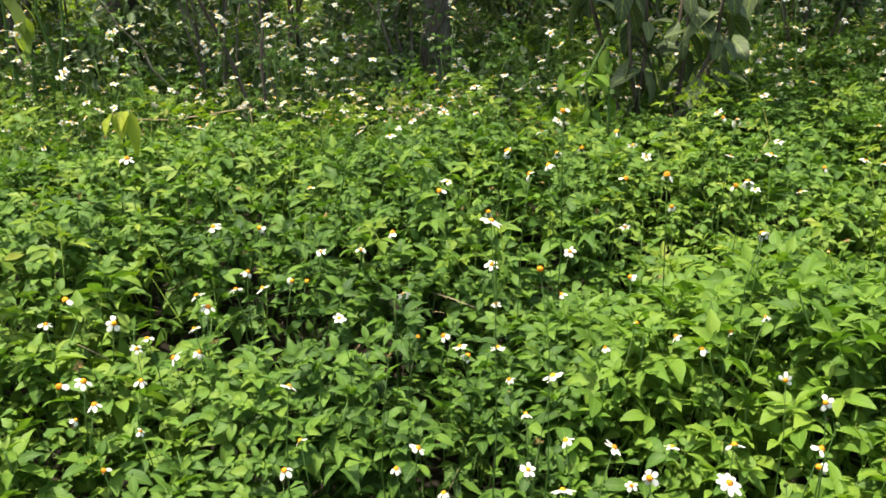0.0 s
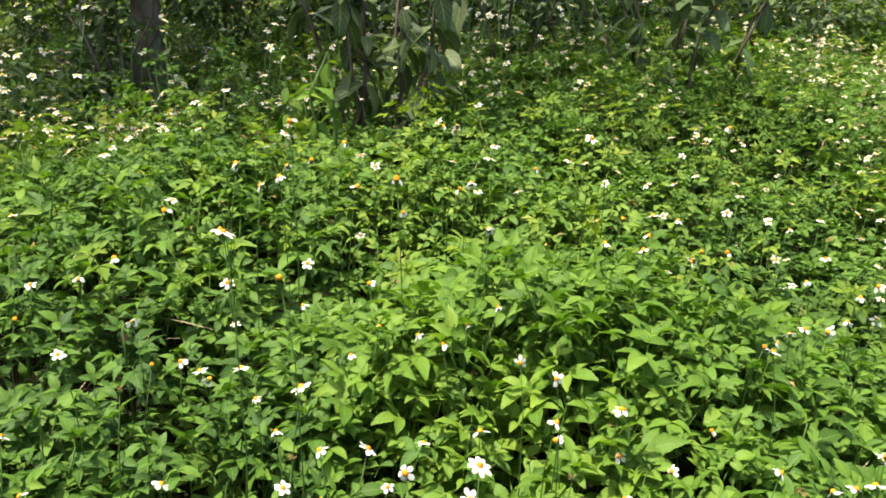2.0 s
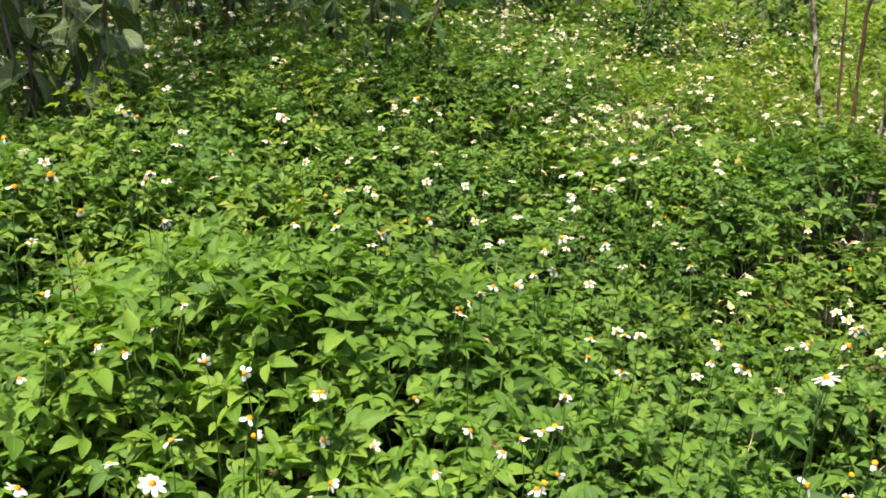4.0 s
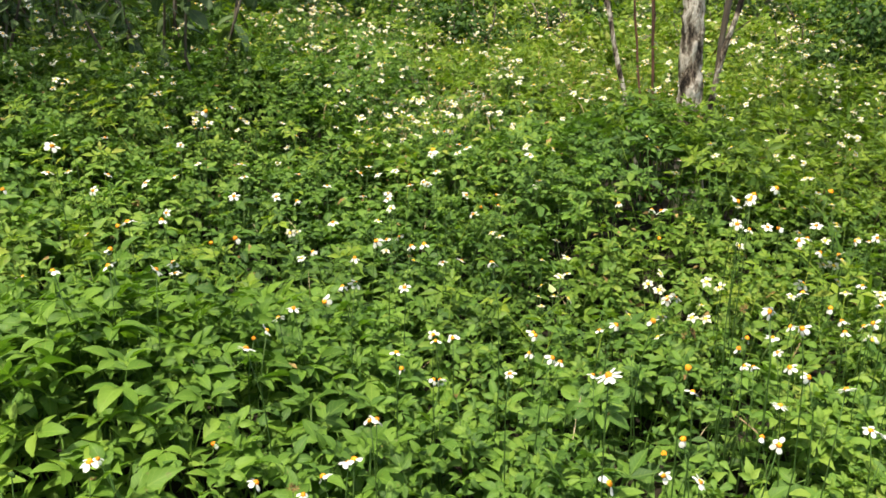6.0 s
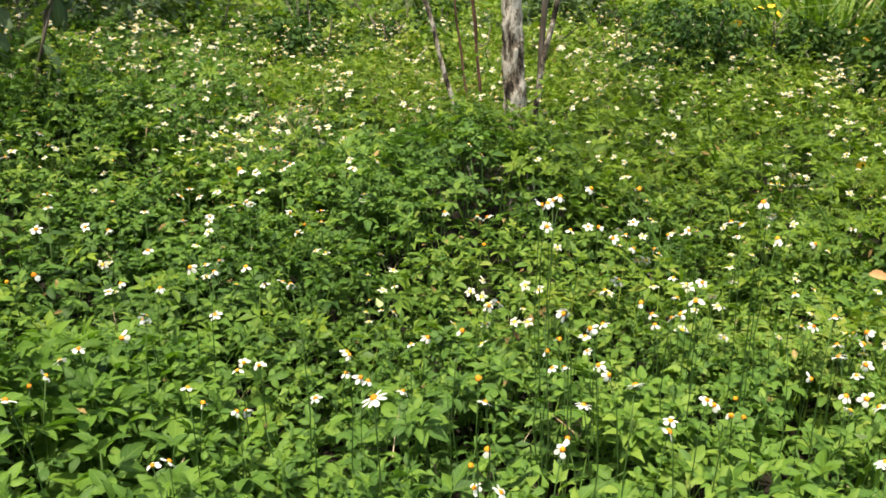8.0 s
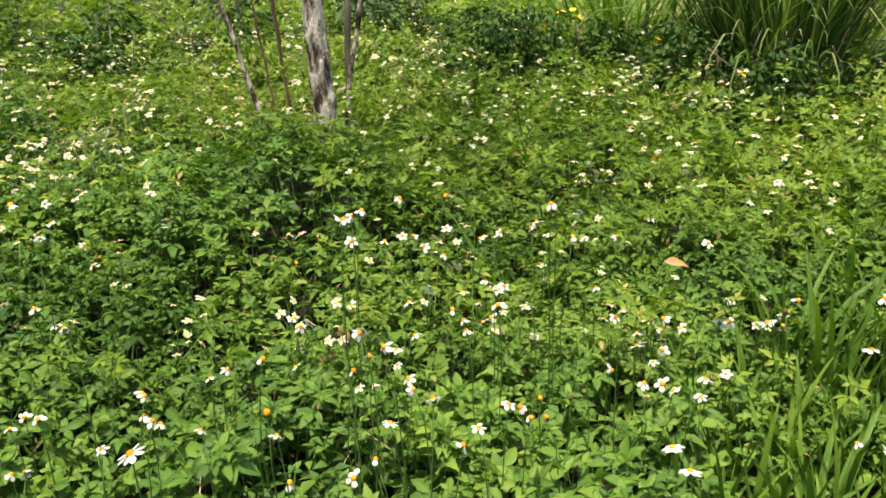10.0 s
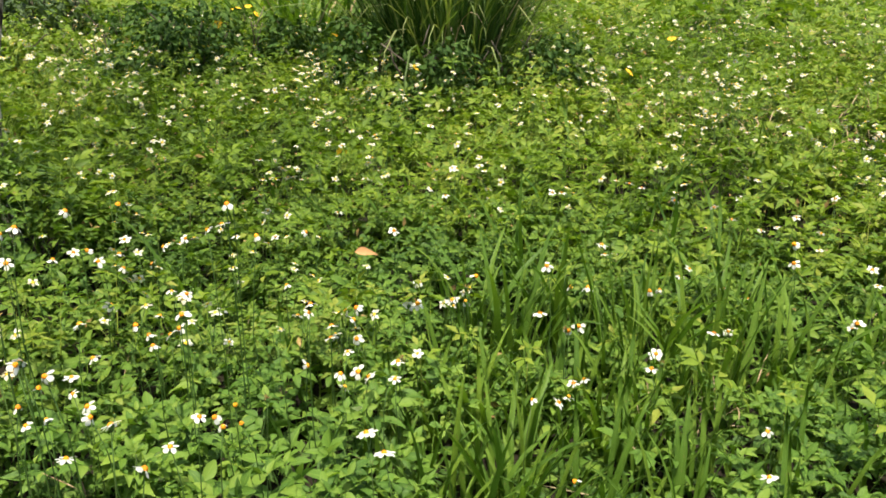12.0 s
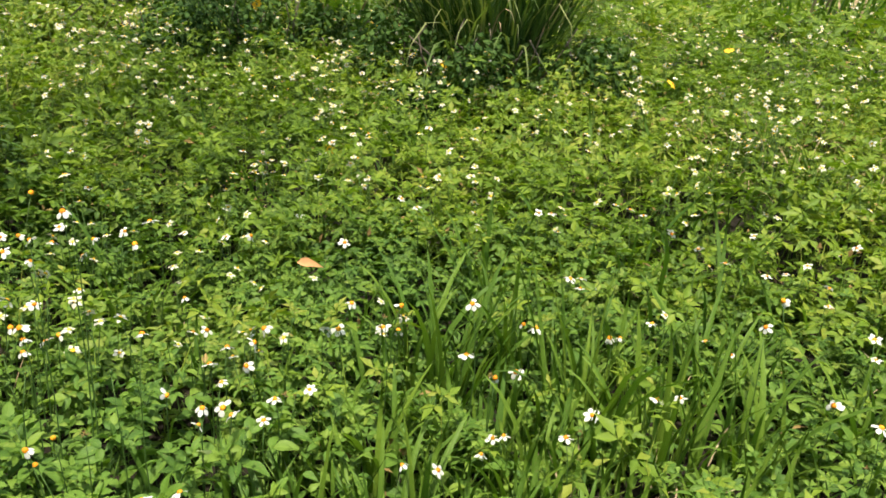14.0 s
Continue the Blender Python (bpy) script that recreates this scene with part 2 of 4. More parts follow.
def part(name, me, parent, label="", m=None):
    ob = new(name, me)
    ob.parent = parent
    if m is not None:
        ob.matrix_basis = m
    if label:
        ob["label"] = label
    return ob


def tube(points, radii, sides=6, wobble=0.0):
    """A tapering stem through points."""
    pts, verts, tris, uvs = [Vector(p) for p in points], [], [], []
    for k, p in enumerate(pts):
        along = (pts[min(k + 1, len(pts) - 1)] - pts[max(k - 1, 0)]).normalized()
        a = along.orthogonal().normalized() if k == 0 else (a - along * a.dot(along)).normalized()
        b = along.cross(a)
        for s in range(sides):
            w = 2 * math.pi * s / sides
            r = radii[k] * (1 + wobble * random.uniform(-1, 1))
            verts.append(p + (a * math.cos(w) + b * math.sin(w)) * r)
            uvs.append((s / sides, k / len(pts)))
    for k in range(len(pts) - 1):
        for s in range(sides):
            i, j = k * sides + s, k * sides + (s + 1) % sides
            tris += [(i, j, j + sides), (i, j + sides, i + sides)]
    top = (len(pts) - 1) * sides
    tris += [(top, top + s, top + s + 1) for s in range(1, sides - 1)]
    return np.array([tuple(v) for v in verts]), np.array(tris), np.array(uvs)


def blade(length, width, profile, fold=0.25, droop=0.3, jag=0.0, twist=0.0):
    """A leaf along +x: half widths by profile at even steps, folded along the midrib and bent down through droop radians."""
    n = len(profile)
    verts, uvs, tris = [], [], []
    x = z = 0.0
    for k, w in enumerate(profile):
        s = k / (n - 1)
        if k:
            bend = droop * (s - 0.5 / (n - 1)) * s ** 0.5
            x, z = x + length / (n - 1) * math.cos(bend), z - length / (n - 1) * math.sin(bend)
        half, tw = w * width * (1 + (jag if k % 2 else -jag)), twist * s
        for side in (-1, 0, 1):
            verts.append((x, side * half * math.cos(tw), z + abs(side) * half * fold + side * half * math.sin(tw)))
            uvs.append((side, s))
        if k:
            i, j = 3 * k - 3, 3 * k
            tris += [(i, i + 1, j + 1), (i, j + 1, j), (i + 1, i + 2, j + 2), (i + 1, j + 2, j + 1)]
    return np.array(verts), np.array(tris), np.array(uvs, float)


def sliver(length, width, fold=0.3, droop=0.4):
    """The simplest folded leaf, for those far off."""
    verts = [(0, 0, 0), (0.42 * length, -width * 0.5, fold * width * 0.5), (length, 0, -droop * length * 0.4), (0.42 * length, width * 0.5, fold * width * 0.5)]
    return np.array(verts), np.array([(0, 1, 2), (0, 2, 3)]), np.array([(0, 0), (-1, 0.4), (0, 1), (1, 0.4)], float)


OVAL = (0.03, 0.38, 0.52, 0.47, 0.37, 0.26, 0.16, 0.07, 0.0)
POINTED = (0.04, 0.41, 0.51, 0.37, 0.17, 0.0)
DIAMOND = (0.02, 0.46, 0.0)


def trefoil(profile, jag, spread=1.1, five=False):
    """A compound leaf of three (or five) toothed leaflets on a stalk, about one long."""
    stalk = (np.array([(0, -0.012, 0), (0, 0.012, 0), (0.42, 0.0, 0.06)]), np.array([(0, 1, 2)]), np.array([(1, 0), (1, 0.1), (1, 0.2)], float))
    pieces = [stalk]
    ways = [(0.38, 0.0, 0.70, 0.32)] + [(0.30, s * spread, 0.55, 0.255) for s in (-1, 1)]
    if five:
        ways += [(0.28, s * (spread + 0.5), 0.34, 0.17) for s in (-1, 1)]
    for at, way, long, wide in ways:
        v, t, u = blade(long, wide, profile, random.uniform(0.2, 0.55), random.uniform(0.4, 1.1), jag) if profile else sliver(long, wide)
        c, s = math.cos(way), math.sin(way)
        v = v @ np.array([(c, s, 0), (-s, c, 0), (0, 0, 1)]) + (at, 0, 0.06)
        pieces.append((v, t, u))
    return join(pieces)


def turned(shape, heading, rise, size, at):
    """One (verts, tris, uvs) turned to a heading, tipped up, sized and moved."""
    turn = turns_of(np.array([heading]), np.array([rise]), np.array([random.uniform(-0.35, 0.35)]))[0]
    return shape[0] @ turn.T * size + np.array(at), shape[1], shape[2]


def sprig(profile, jag, pairs=2):
    """The top of a shoot: crossed pairs of three-part leaves, smaller and steeper towards the tip."""
    pieces, way = [], random.uniform(0, 6.28)
    for k in range(pairs):
        size, high, rise = (0.62, 0.30, 0.55) if k == 0 else (1.0, 0.0, 0.12) if k == 1 else (1.1, -0.4, -0.1)
        for side in (0, math.pi):
            pieces.append(turned(trefoil(profile, jag, random.uniform(0.9, 1.3)), way + side + random.uniform(-0.25, 0.25), rise + random.uniform(-0.2, 0.2), size * random.uniform(0.85, 1.15), (0, 0, high)))
        way += math.pi / 2
    for side in (0, math.pi):
        tip = blade(1.0, 0.40, profile, 0.5, 0.5, jag) if profile else sliver(1.0, 0.40)
        pieces.append(turned(tip, way + side + random.uniform(-0.4, 0.4), random.uniform(0.6, 1.1), random.uniform(0.28, 0.42), (0, 0, 0.38)))
    pieces.append((np.array([(0.03, 0, -2.2), (-0.015, 0.026, -2.2), (0, 0, 0.42), (-0.015, -0.026, -2.2)]), np.array([(0, 1, 2), (1, 3, 2), (3, 0, 2)]), np.array([(1, 0), (1, 0.1), (1, 0.3), (1, 0)], float)))
    return join(pieces)


def inside(x, y):
    """The part of the field that lies before the path."""
    a = np.degrees(np.arctan2(x, y - 0.1))
    return (a > -48) & (a < 156)


def strewn(count, near, far, power=1.0):
    """Even random places between two distances from the path."""
    u = rng.random(count * 2)
    r = np.sqrt(near**2 + (far**2 - near**2) * u**power)
    a = np.radians(rng.uniform(-48, 156, count * 2))
    x, y = r * np.sin(a), 0.1 + r * np.cos(a)
    return x[:count], y[:count]


def mound(x, y):
    """One on the mound of fresh growth by the path, falling to nothing round it."""
    return np.exp(-(((x - 0.98) / 0.66) ** 2 + ((y - 1.40) / 0.62) ** 2)) + 0.42 * np.exp(-(((x - 1.66) / 0.40) ** 2 + ((y + 0.12) / 0.42) ** 2))


def lush(x, y):
    """Leaves are largest on the mound by the thicket, smaller out in the open."""
    return 0.80 + 0.18 * np.clip((y - 0.35 * x - 0.1) / 0.9, 0, 1) + 0.08 * mound(x, y)


# ---- ground ----
gx, gy = np.meshgrid(np.linspace(-9, 13, 133), np.linspace(-9, 13, 133))
gx, gy = np.sign(gx) * (np.abs(gx) + np.maximum(np.abs(gx) - 7, 0) ** 2 * 30), np.sign(gy) * (np.abs(gy) + np.maximum(np.abs(gy) - 7, 0) ** 2 * 30)
gz = lie(gx, gy) + 0.012 * bumps(gx * 1.3, gy * 1.3)
idx = np.arange(133 * 133).reshape(133, 133)
quads = np.stack([idx[:-1, :-1], idx[:-1, 1:], idx[1:, 1:], idx[1:, :-1]], -1).reshape(-1, 4)
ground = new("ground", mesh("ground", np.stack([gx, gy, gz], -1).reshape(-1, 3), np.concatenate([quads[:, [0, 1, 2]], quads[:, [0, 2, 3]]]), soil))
tagged(ground, "dark crumbly soil with dry litter under the weeds", "ground", kind="structure")

# ---- foliage that nobody could count ----
near_sprigs = [sprig(POINTED, 0.05) for k in range(8)]
middle_sprigs = [sprig((0.04, 0.46, 0.30, 0.0), 0.03) for k in range(6)]
small_sprigs = [sprig(DIAMOND, 0.0) for k in range(6)]
plain_shapes = [trefoil(DIAMOND, 0.0, random.uniform(1.0, 1.35)) for k in range(4)]
far_shapes = [trefoil((), 0.0, random.uniform(0.9, 1.3)) for k in range(4)]
far_sprigs = [sprig((), 0.0) for k in range(6)]


def carpet(name, shapes, x, y, depth, size, material, label, tilt=0.35, lift=0.0):
    """Leaves strewn below the leaf tops of the field."""
    n = len(x)
    z = np.maximum(canopy(x, y) + lift - depth, lie(x, y) + 0.02)
    turns = turns_of(rng.uniform(0, 2 * math.pi, n), rng.normal(-0.05, tilt, n), rng.normal(0, tilt, n))
    which = rng.integers(0, len(shapes), n)
    pieces = []
    for k, shape in enumerate(shapes):
        s = which == k
        pieces.append(scatter(shape, np.stack([x, y, z], -1)[s], turns[s], size[s]))
    v, t, u = join(pieces)
    return tagged(new(name, mesh(name, v, t, material, u)), label, "weeds", kind="stuff")


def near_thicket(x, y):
    """Where the deeper green weeds of the thicket's edge grow; its shade is put into their colour too."""
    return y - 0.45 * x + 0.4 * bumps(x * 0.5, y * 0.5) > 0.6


def deep_green(x, y):
    """A patch of deeper green weeds before the slender tree, its crown's shade put into their colour too."""
    return ((x - 2.95) / 0.85) ** 2 + ((y - 1.65) / 0.85) ** 2 + 0.5 * bumps(x, y) < 1


def gaps(x, y, share=1.0):
    """False in the small dark pockets between the clumps of weeds."""
    return bumps(x * 1.5 + 0.7, y * 1.5) + 0.6 * bumps(y * 0.6, x * 0.6 + 2) > rng.uniform(-1.5, -0.15, len(x)) * share


x, y = strewn(6400, 0.7, 3.5)
some = gaps(x, y, np.where(x < 0.5, 0.12, np.where((y < 0.6 * x) & (np.hypot(x, y) < 1.9), np.where(y < -0.35, 0.85, 0.40), 0.5))) | (mound(x, y) > 0.5)
some &= (np.hypot(x - 1.75, y + 1.16) > 0.15) & (np.hypot((x - 1.64) / 0.42, (y + 0.66) / 0.42) > rng.uniform(0.5, 1.1, len(x)))
x, y = x[some], y[some]
depth = np.where(rng.random(len(x)) < 0.6, np.abs(rng.normal(0.0, 0.04, len(x))), np.abs(rng.normal(0.05, 0.09, len(x))))
fresh = mound(x, y) > rng.uniform(0.15, 0.75, len(x))
close = np.hypot(x, y) < 2.4
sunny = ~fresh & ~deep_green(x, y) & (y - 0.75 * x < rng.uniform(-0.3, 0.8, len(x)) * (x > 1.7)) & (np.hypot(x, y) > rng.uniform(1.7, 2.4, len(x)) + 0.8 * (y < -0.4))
for name, some, material, label in (("sunny_weeds", sunny, sunny_leaf, "yellow-green weed shoots, lightened as if sunlit, at the edge of the open field"), ("low_weeds", ~fresh & ~sunny & close, weed_leaf, "dense green weed shoots with three-part leaves"), ("farther_weeds", ~fresh & ~sunny & ~close, weed_leaf, "dense green weed shoots in the middle of the field"), ("fresh_weeds", fresh, fresh_leaf, "fresh light green weed shoots on a low mound")):
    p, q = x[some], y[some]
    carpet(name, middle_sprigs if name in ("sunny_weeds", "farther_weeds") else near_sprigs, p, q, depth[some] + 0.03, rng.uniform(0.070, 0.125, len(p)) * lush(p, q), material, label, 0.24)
x, y = strewn(6000, 0.7, 3.5)
some = gaps(x, y, 0.62) & (np.hypot((x - 1.64) / 0.42, (y + 0.66) / 0.42) > rng.uniform(0.3, 1.1, len(x)))
x, y = x[some], y[some]
carpet("small_weeds", plain_shapes, x, y, np.abs(rng.normal(0.03, 0.09, len(x))), rng.uniform(0.05, 0.09, len(x)) * lush(x, y), weed_leaf, "small single weed leaves between the shoots", 0.45)
x, y = strewn(8000, 0.8, 3.5)
carpet("ground_weeds", far_shapes, x, y, rng.uniform(0.12, 0.35, len(x)), rng.uniform(0.07, 0.12, len(x)), weed_leaf, "small green seedlings on the soil under the weeds", 0.3)
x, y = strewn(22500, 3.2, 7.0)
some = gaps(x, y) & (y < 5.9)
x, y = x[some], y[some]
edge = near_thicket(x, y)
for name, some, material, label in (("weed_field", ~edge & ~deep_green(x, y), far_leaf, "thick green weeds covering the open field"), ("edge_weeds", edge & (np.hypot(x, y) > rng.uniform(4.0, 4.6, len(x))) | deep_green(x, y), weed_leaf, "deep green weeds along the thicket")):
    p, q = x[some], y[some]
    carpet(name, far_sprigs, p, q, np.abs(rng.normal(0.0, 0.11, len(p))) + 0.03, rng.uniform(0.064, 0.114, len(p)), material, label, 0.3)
x, y = strewn(5400, 3.3, 4.6)
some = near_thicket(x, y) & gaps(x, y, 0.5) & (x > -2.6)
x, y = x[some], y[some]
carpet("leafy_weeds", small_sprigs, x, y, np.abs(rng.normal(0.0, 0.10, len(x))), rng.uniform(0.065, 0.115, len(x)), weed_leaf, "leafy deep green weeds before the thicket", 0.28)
x, y = strewn(2600, 2.0, 8.0)
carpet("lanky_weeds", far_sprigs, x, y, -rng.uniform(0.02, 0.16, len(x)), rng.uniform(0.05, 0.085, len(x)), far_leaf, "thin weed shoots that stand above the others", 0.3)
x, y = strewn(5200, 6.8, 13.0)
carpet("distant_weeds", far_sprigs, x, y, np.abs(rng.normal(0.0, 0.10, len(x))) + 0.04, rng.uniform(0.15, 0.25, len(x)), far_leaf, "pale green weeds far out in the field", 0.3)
x, y = rng.uniform(-6, 4, 14000), rng.uniform(-7, 4, 14000)
behind = ~inside(x, y) | (np.hypot(x, y - 0.1) < 0.75)
x, y = x[behind], y[behind]
n = len(x)
v, t, u = scatter(blade(1.0, 0.06, (0.4, 0.5, 0.0), 0.2, 0.7), np.stack([x, y, lie(x, y)], -1), turns_of(rng.uniform(0, 6.28, n), rng.normal(0.9, 0.3, n), rng.normal(0, 0.5, n)), rng.uniform(0.05, 0.12, n))
tagged(new("trodden_grass", mesh("trodden_grass", v, t, grass_leaf, u)), "short trodden grass where the path runs", "grass", kind="stuff")
x, y = strewn(9000, 2.9, 5.2)
lanky = (x > -2.2) & (x < 3.4) & (y > 3.05 + 0.12 * np.abs(x - 0.5)) & (bumps(x * 0.8 + 1, y * 0.8) > rng.uniform(-0.5, 0.9, len(x))) & (rng.random(len(x)) < 0.42)
x, y = x[lanky], y[lanky]
back = np.clip((y - 3.0) / 0.9, 0.2, 1)
carpet("tall_weeds", small_sprigs, x, y, -rng.uniform(-0.1, 0.42, len(x)) * back, rng.uniform(0.055, 0.10, len(x)), weed_leaf, "lanky flowering weeds before the dark thicket", 0.35)

# ---- weed plants, each a stem with its leaves ----
leaf_meshes = [mesh("leaf", *(lambda s: (s[0], s[1], weed_leaf, s[2]))(trefoil(OVAL, 0.09, random.uniform(0.9, 1.25), k == 4))) for k in range(8)]


fresh_meshes = [mesh("leaf", *(lambda s: (s[0], s[1], fresh_leaf, s[2]))(trefoil(OVAL, 0.09, random.uniform(0.9, 1.25)))) for k in range(5)]


def weed_plant(lean, nodes, shoots, leaves=leaf_meshes, label="leafy green weed with toothed three-part leaves"):
    """A weed 0.4 m tall: crossed pairs of leaves up the stem and short side shoots."""
    root = tagged(new("weed_plant"), label, "weed", "weeds before the path")
    bend = [(lean * s * s * 0.12, lean * s * 0.03, 0.4 * s) for s in (0, 0.3, 0.6, 0.85, 1.0)]
    part("stem", mesh("stem", *tube(bend, (0.004, 0.0035, 0.003, 0.0025, 0.0015), 5)[:2], stem_green), root)
    turn = random.uniform(0, 90)
    for k in range(nodes):
        s = 1.0 - 0.115 * k - 0.05 * random.random()
        at = (lean * s * s * 0.12, lean * s * 0.03, 0.4 * s)
        for side in (0, 180):
            size = (0.056 + 0.022 * min(k, 3)) * random.uniform(0.9, 1.25)
            tip = 48 - 20 * k + random.uniform(-14, 14)
            m = Matrix.Translation(at) @ Euler((0, 0, radians(turn + side + random.uniform(-14, 14)))).to_matrix().to_4x4()
            m = m @ Euler((radians(random.uniform(-30, 30)), radians(-tip), 0)).to_matrix().to_4x4() @ Matrix.Scale(size / 0.95, 4)
            part("leaf", random.choice(leaves), root, m=m)
        turn += 90 + random.uniform(-15, 15)
    for k in range(shoots):
        s, way = random.uniform(0.45, 0.75), radians(turn + 137 * k)
        a = Vector((lean * s * s * 0.12, lean * s * 0.03, 0.4 * s))
        b = a + Vector((math.cos(way) * 0.075, math.sin(way) * 0.075, random.uniform(0.06, 0.12)))
        part("side_shoot", mesh("side_shoot", *tube([a, (a + b) / 2 - Vector((0, 0, 0.01)), b], (0.0022, 0.0018, 0.0012), 4)[:2], stem_green), root)
        for j in range(3):
            m = Matrix.Translation(b) @ Euler((0, 0, way + radians(120 * j + random.uniform(-20, 20)))).to_matrix().to_4x4()
            m = m @ Euler((radians(random.uniform(-30, 30)), radians(-random.uniform(-5, 45)), 0)).to_matrix().to_4x4() @ Matrix.Scale(random.uniform(0.06, 0.09), 4)
            part("leaf", random.choice(leaves), root, m=m)
    return root


fresh_plants = [weed_plant(random.uniform(-1, 1), 4, 1, fresh_meshes, "fresh light green weed with toothed three-part leaves") for k in range(3)]
plants = [weed_plant(random.uniform(-1, 1), nodes, shoots) for nodes, shoots in ((4, 1), (4, 1), (3, 2), (4, 1), (3, 1), (4, 1))]
spots, tries = [], 0
while len(spots) < 205 and tries < 60000:
    tries += 1
    r, a = math.sqrt(random.uniform(1.02**2, 3.0**2)), radians(random.uniform(-36, 146))
    x, y = r * math.sin(a), 0.1 + r * math.cos(a)
    gap = 0.105 + 0.028 * r
    if gaps(np.array([x]), np.array([y]), 0.55)[0] and math.hypot((x - 1.64) / 0.40, (y + 0.66) / 0.40) > 1 and all((x - p) ** 2 + (y - q) ** 2 > gap * gap for p, q in spots):
        spots.append((x, y))
planted = set()
for k, (x, y) in enumerate(spots):
    z = float(lie(x, y)) - 0.01
    tall = max(float(canopy(x, y)) - z + random.uniform(-0.03, 0.035), 0.12)
    m = pose(x, y, z, random.uniform(-7, 7), random.uniform(-7, 7), random.uniform(0, 360)) @ Matrix.Scale(1, 4)
    kinds_here = fresh_plants if mound(x, y) > 0.42 else plants
    ob = random.choice(kinds_here)
    if ob.name in planted:
        ob = copy_thing(ob, m)
    ob.matrix_basis = m
    planted.add(ob.name)
    wide = min(min(max(tall / 0.4, 0.8), 1.2) * float(lush(x, y)), 1.15)
    ob.scale = (wide, wide, tall / 0.4)

# ---- white flowers on their stalks ----


def petal_mesh(length, width, droop, name="petal", material=None):
    v, t, u = blade(length, width, (0.14, 0.36, 0.52, 0.56, 0.48, 0.26), -0.15, droop, 0.05, random.uniform(-0.3, 0.3))
    return mesh(name, v, t, material or petal_white, u)


petals = [petal_mesh(random.uniform(0.0108, 0.0140), random.uniform(0.0078, 0.0100), random.uniform(0.0, 0.7)) for k in range(6)]


def dome(radius, height, rings=3, sides=9):
    verts, tris = [(0, 0, height)], []
    for k in range(1, rings + 1):
        w = k / rings * math.pi / 2
        for s in range(sides):
            a = 2 * math.pi * (s + 0.5 * (k % 2)) / sides
            r = radius * math.sin(w) * random.uniform(0.92, 1.08)
            verts.append((r * math.cos(a), r * math.sin(a), height * math.cos(w) * random.uniform(0.92, 1.05)))
    for s in range(sides):
        tris.append((0, 1 + s, 1 + (s + 1) % sides))
    for k in range(rings - 1):
        for s in range(sides):
            i, j = 1 + k * sides + s, 1 + k * sides + (s + 1) % sides
            tris += [(i, i + sides, j), (j, i + sides, j + sides)]
    return np.array(verts), np.array(tris)


disc_mesh = mesh("disc", *dome(0.0052, 0.0050), disc_yellow)
old_disc_mesh = mesh("disc", *dome(0.0055, 0.0070), disc_yellow)
cup_mesh = mesh("flower_head", *tube([(0, 0, -0.009), (0, 0, -0.006), (0, 0, -0.001), (0, 0, 0.001)], (0.0012, 0.0042, 0.0050, 0.0045), 7)[:2], stem_green)
stalk_meshes = [mesh("stalk", *tube([(0, 0, 0), (b * 0.3, c * 0.4, 0.3), (b * 0.8, c, 0.6), (b * 0.6, c * 0.5, 0.85), (0, 0, 1)], (0.0024, 0.0018, 0.0014, 0.0011, 0.0009), 4)[:2], stem_green)
                for b, c in ((0.02, 0.01), (-0.03, 0.015), (0.01, -0.03), (-0.01, -0.02))]


def daisy(name, label, count, missing, sag, disc, wide=1.0, slim=None):
    """A stalk one metre tall by its scale, with a head of petals round a yellow disc at the top."""
    root = tagged(new(name), label, "flower", "flowers among the weeds")
    part("stalk", random.choice(stalk_meshes), root)
    shapes = [petal_mesh(slim[0] * f, slim[1], 0.3) for f in (0.9, 1.0, 1.1)] if slim else petals
    head = part("flower_head", cup_mesh, root)
    part("disc", disc, head, "orange-yellow disc")
    for k in range(count):
        if k in missing:
            continue
        a = radians(360 * k / count + random.uniform(-9, 9))
        m = Euler((0, 0, a)).to_matrix().to_4x4() @ Matrix.Translation((0.0036, 0, 0.0005)) @ Euler((radians(random.uniform(-14, 14)), radians(sag + random.uniform(-12, 12)), 0)).to_matrix().to_4x4()
        part("petal", random.choice(shapes), head, m=m @ Matrix.Scale(wide, 4))
    return root


WHITE = "white five-petalled wild flower with a yellow disc on a thin stalk"
kinds = [daisy("wild_flower", WHITE, 5, (), 8, disc_mesh), daisy("wild_flower", WHITE, 5, (), 30, disc_mesh),
         daisy("wild_flower", WHITE, 6, (), 0, disc_mesh, 1.1), daisy("wild_flower", "white wild flower that has lost a petal, with a yellow disc", 5, (3,), 18, disc_mesh),
         daisy("wild_flower", "half-withered white wild flower with few drooping petals", 5, (1, 2), 50, old_disc_mesh),
         daisy("spent_flower", "spent orange flower head without petals on a thin stalk", 5, (0, 1, 2, 3, 4), 0, old_disc_mesh)]
for ob in kinds:
    ob.location = (0, 0, 0)


def plant_flower(kind, x, y, top, first=False, size=None, sway=28):
    z = float(lie(x, y)) - 0.01
    tall = top - z
    ob = kind if first else copy_thing(kind, pose(x, y, z))
    ob.matrix_basis = pose(x, y, z, 0, 0, random.uniform(0, 360))
    tip = Euler((radians(random.gauss(0, sway)), radians(random.gauss(0, sway)), 0)).to_matrix().to_4x4()
    for child in ob.children:
        if child.name.startswith("stalk"):
            child.scale = (1, 1, tall)
        else:
            child.matrix_basis = Matrix.Translation((0, 0, tall)) @ tip @ Matrix.Scale(size or random.uniform(0.76, 1.08) * (1.32 if math.hypot(x, y) > 2.2 else 1.18 if math.hypot(x, y) > 1.8 else 1.0), 4)


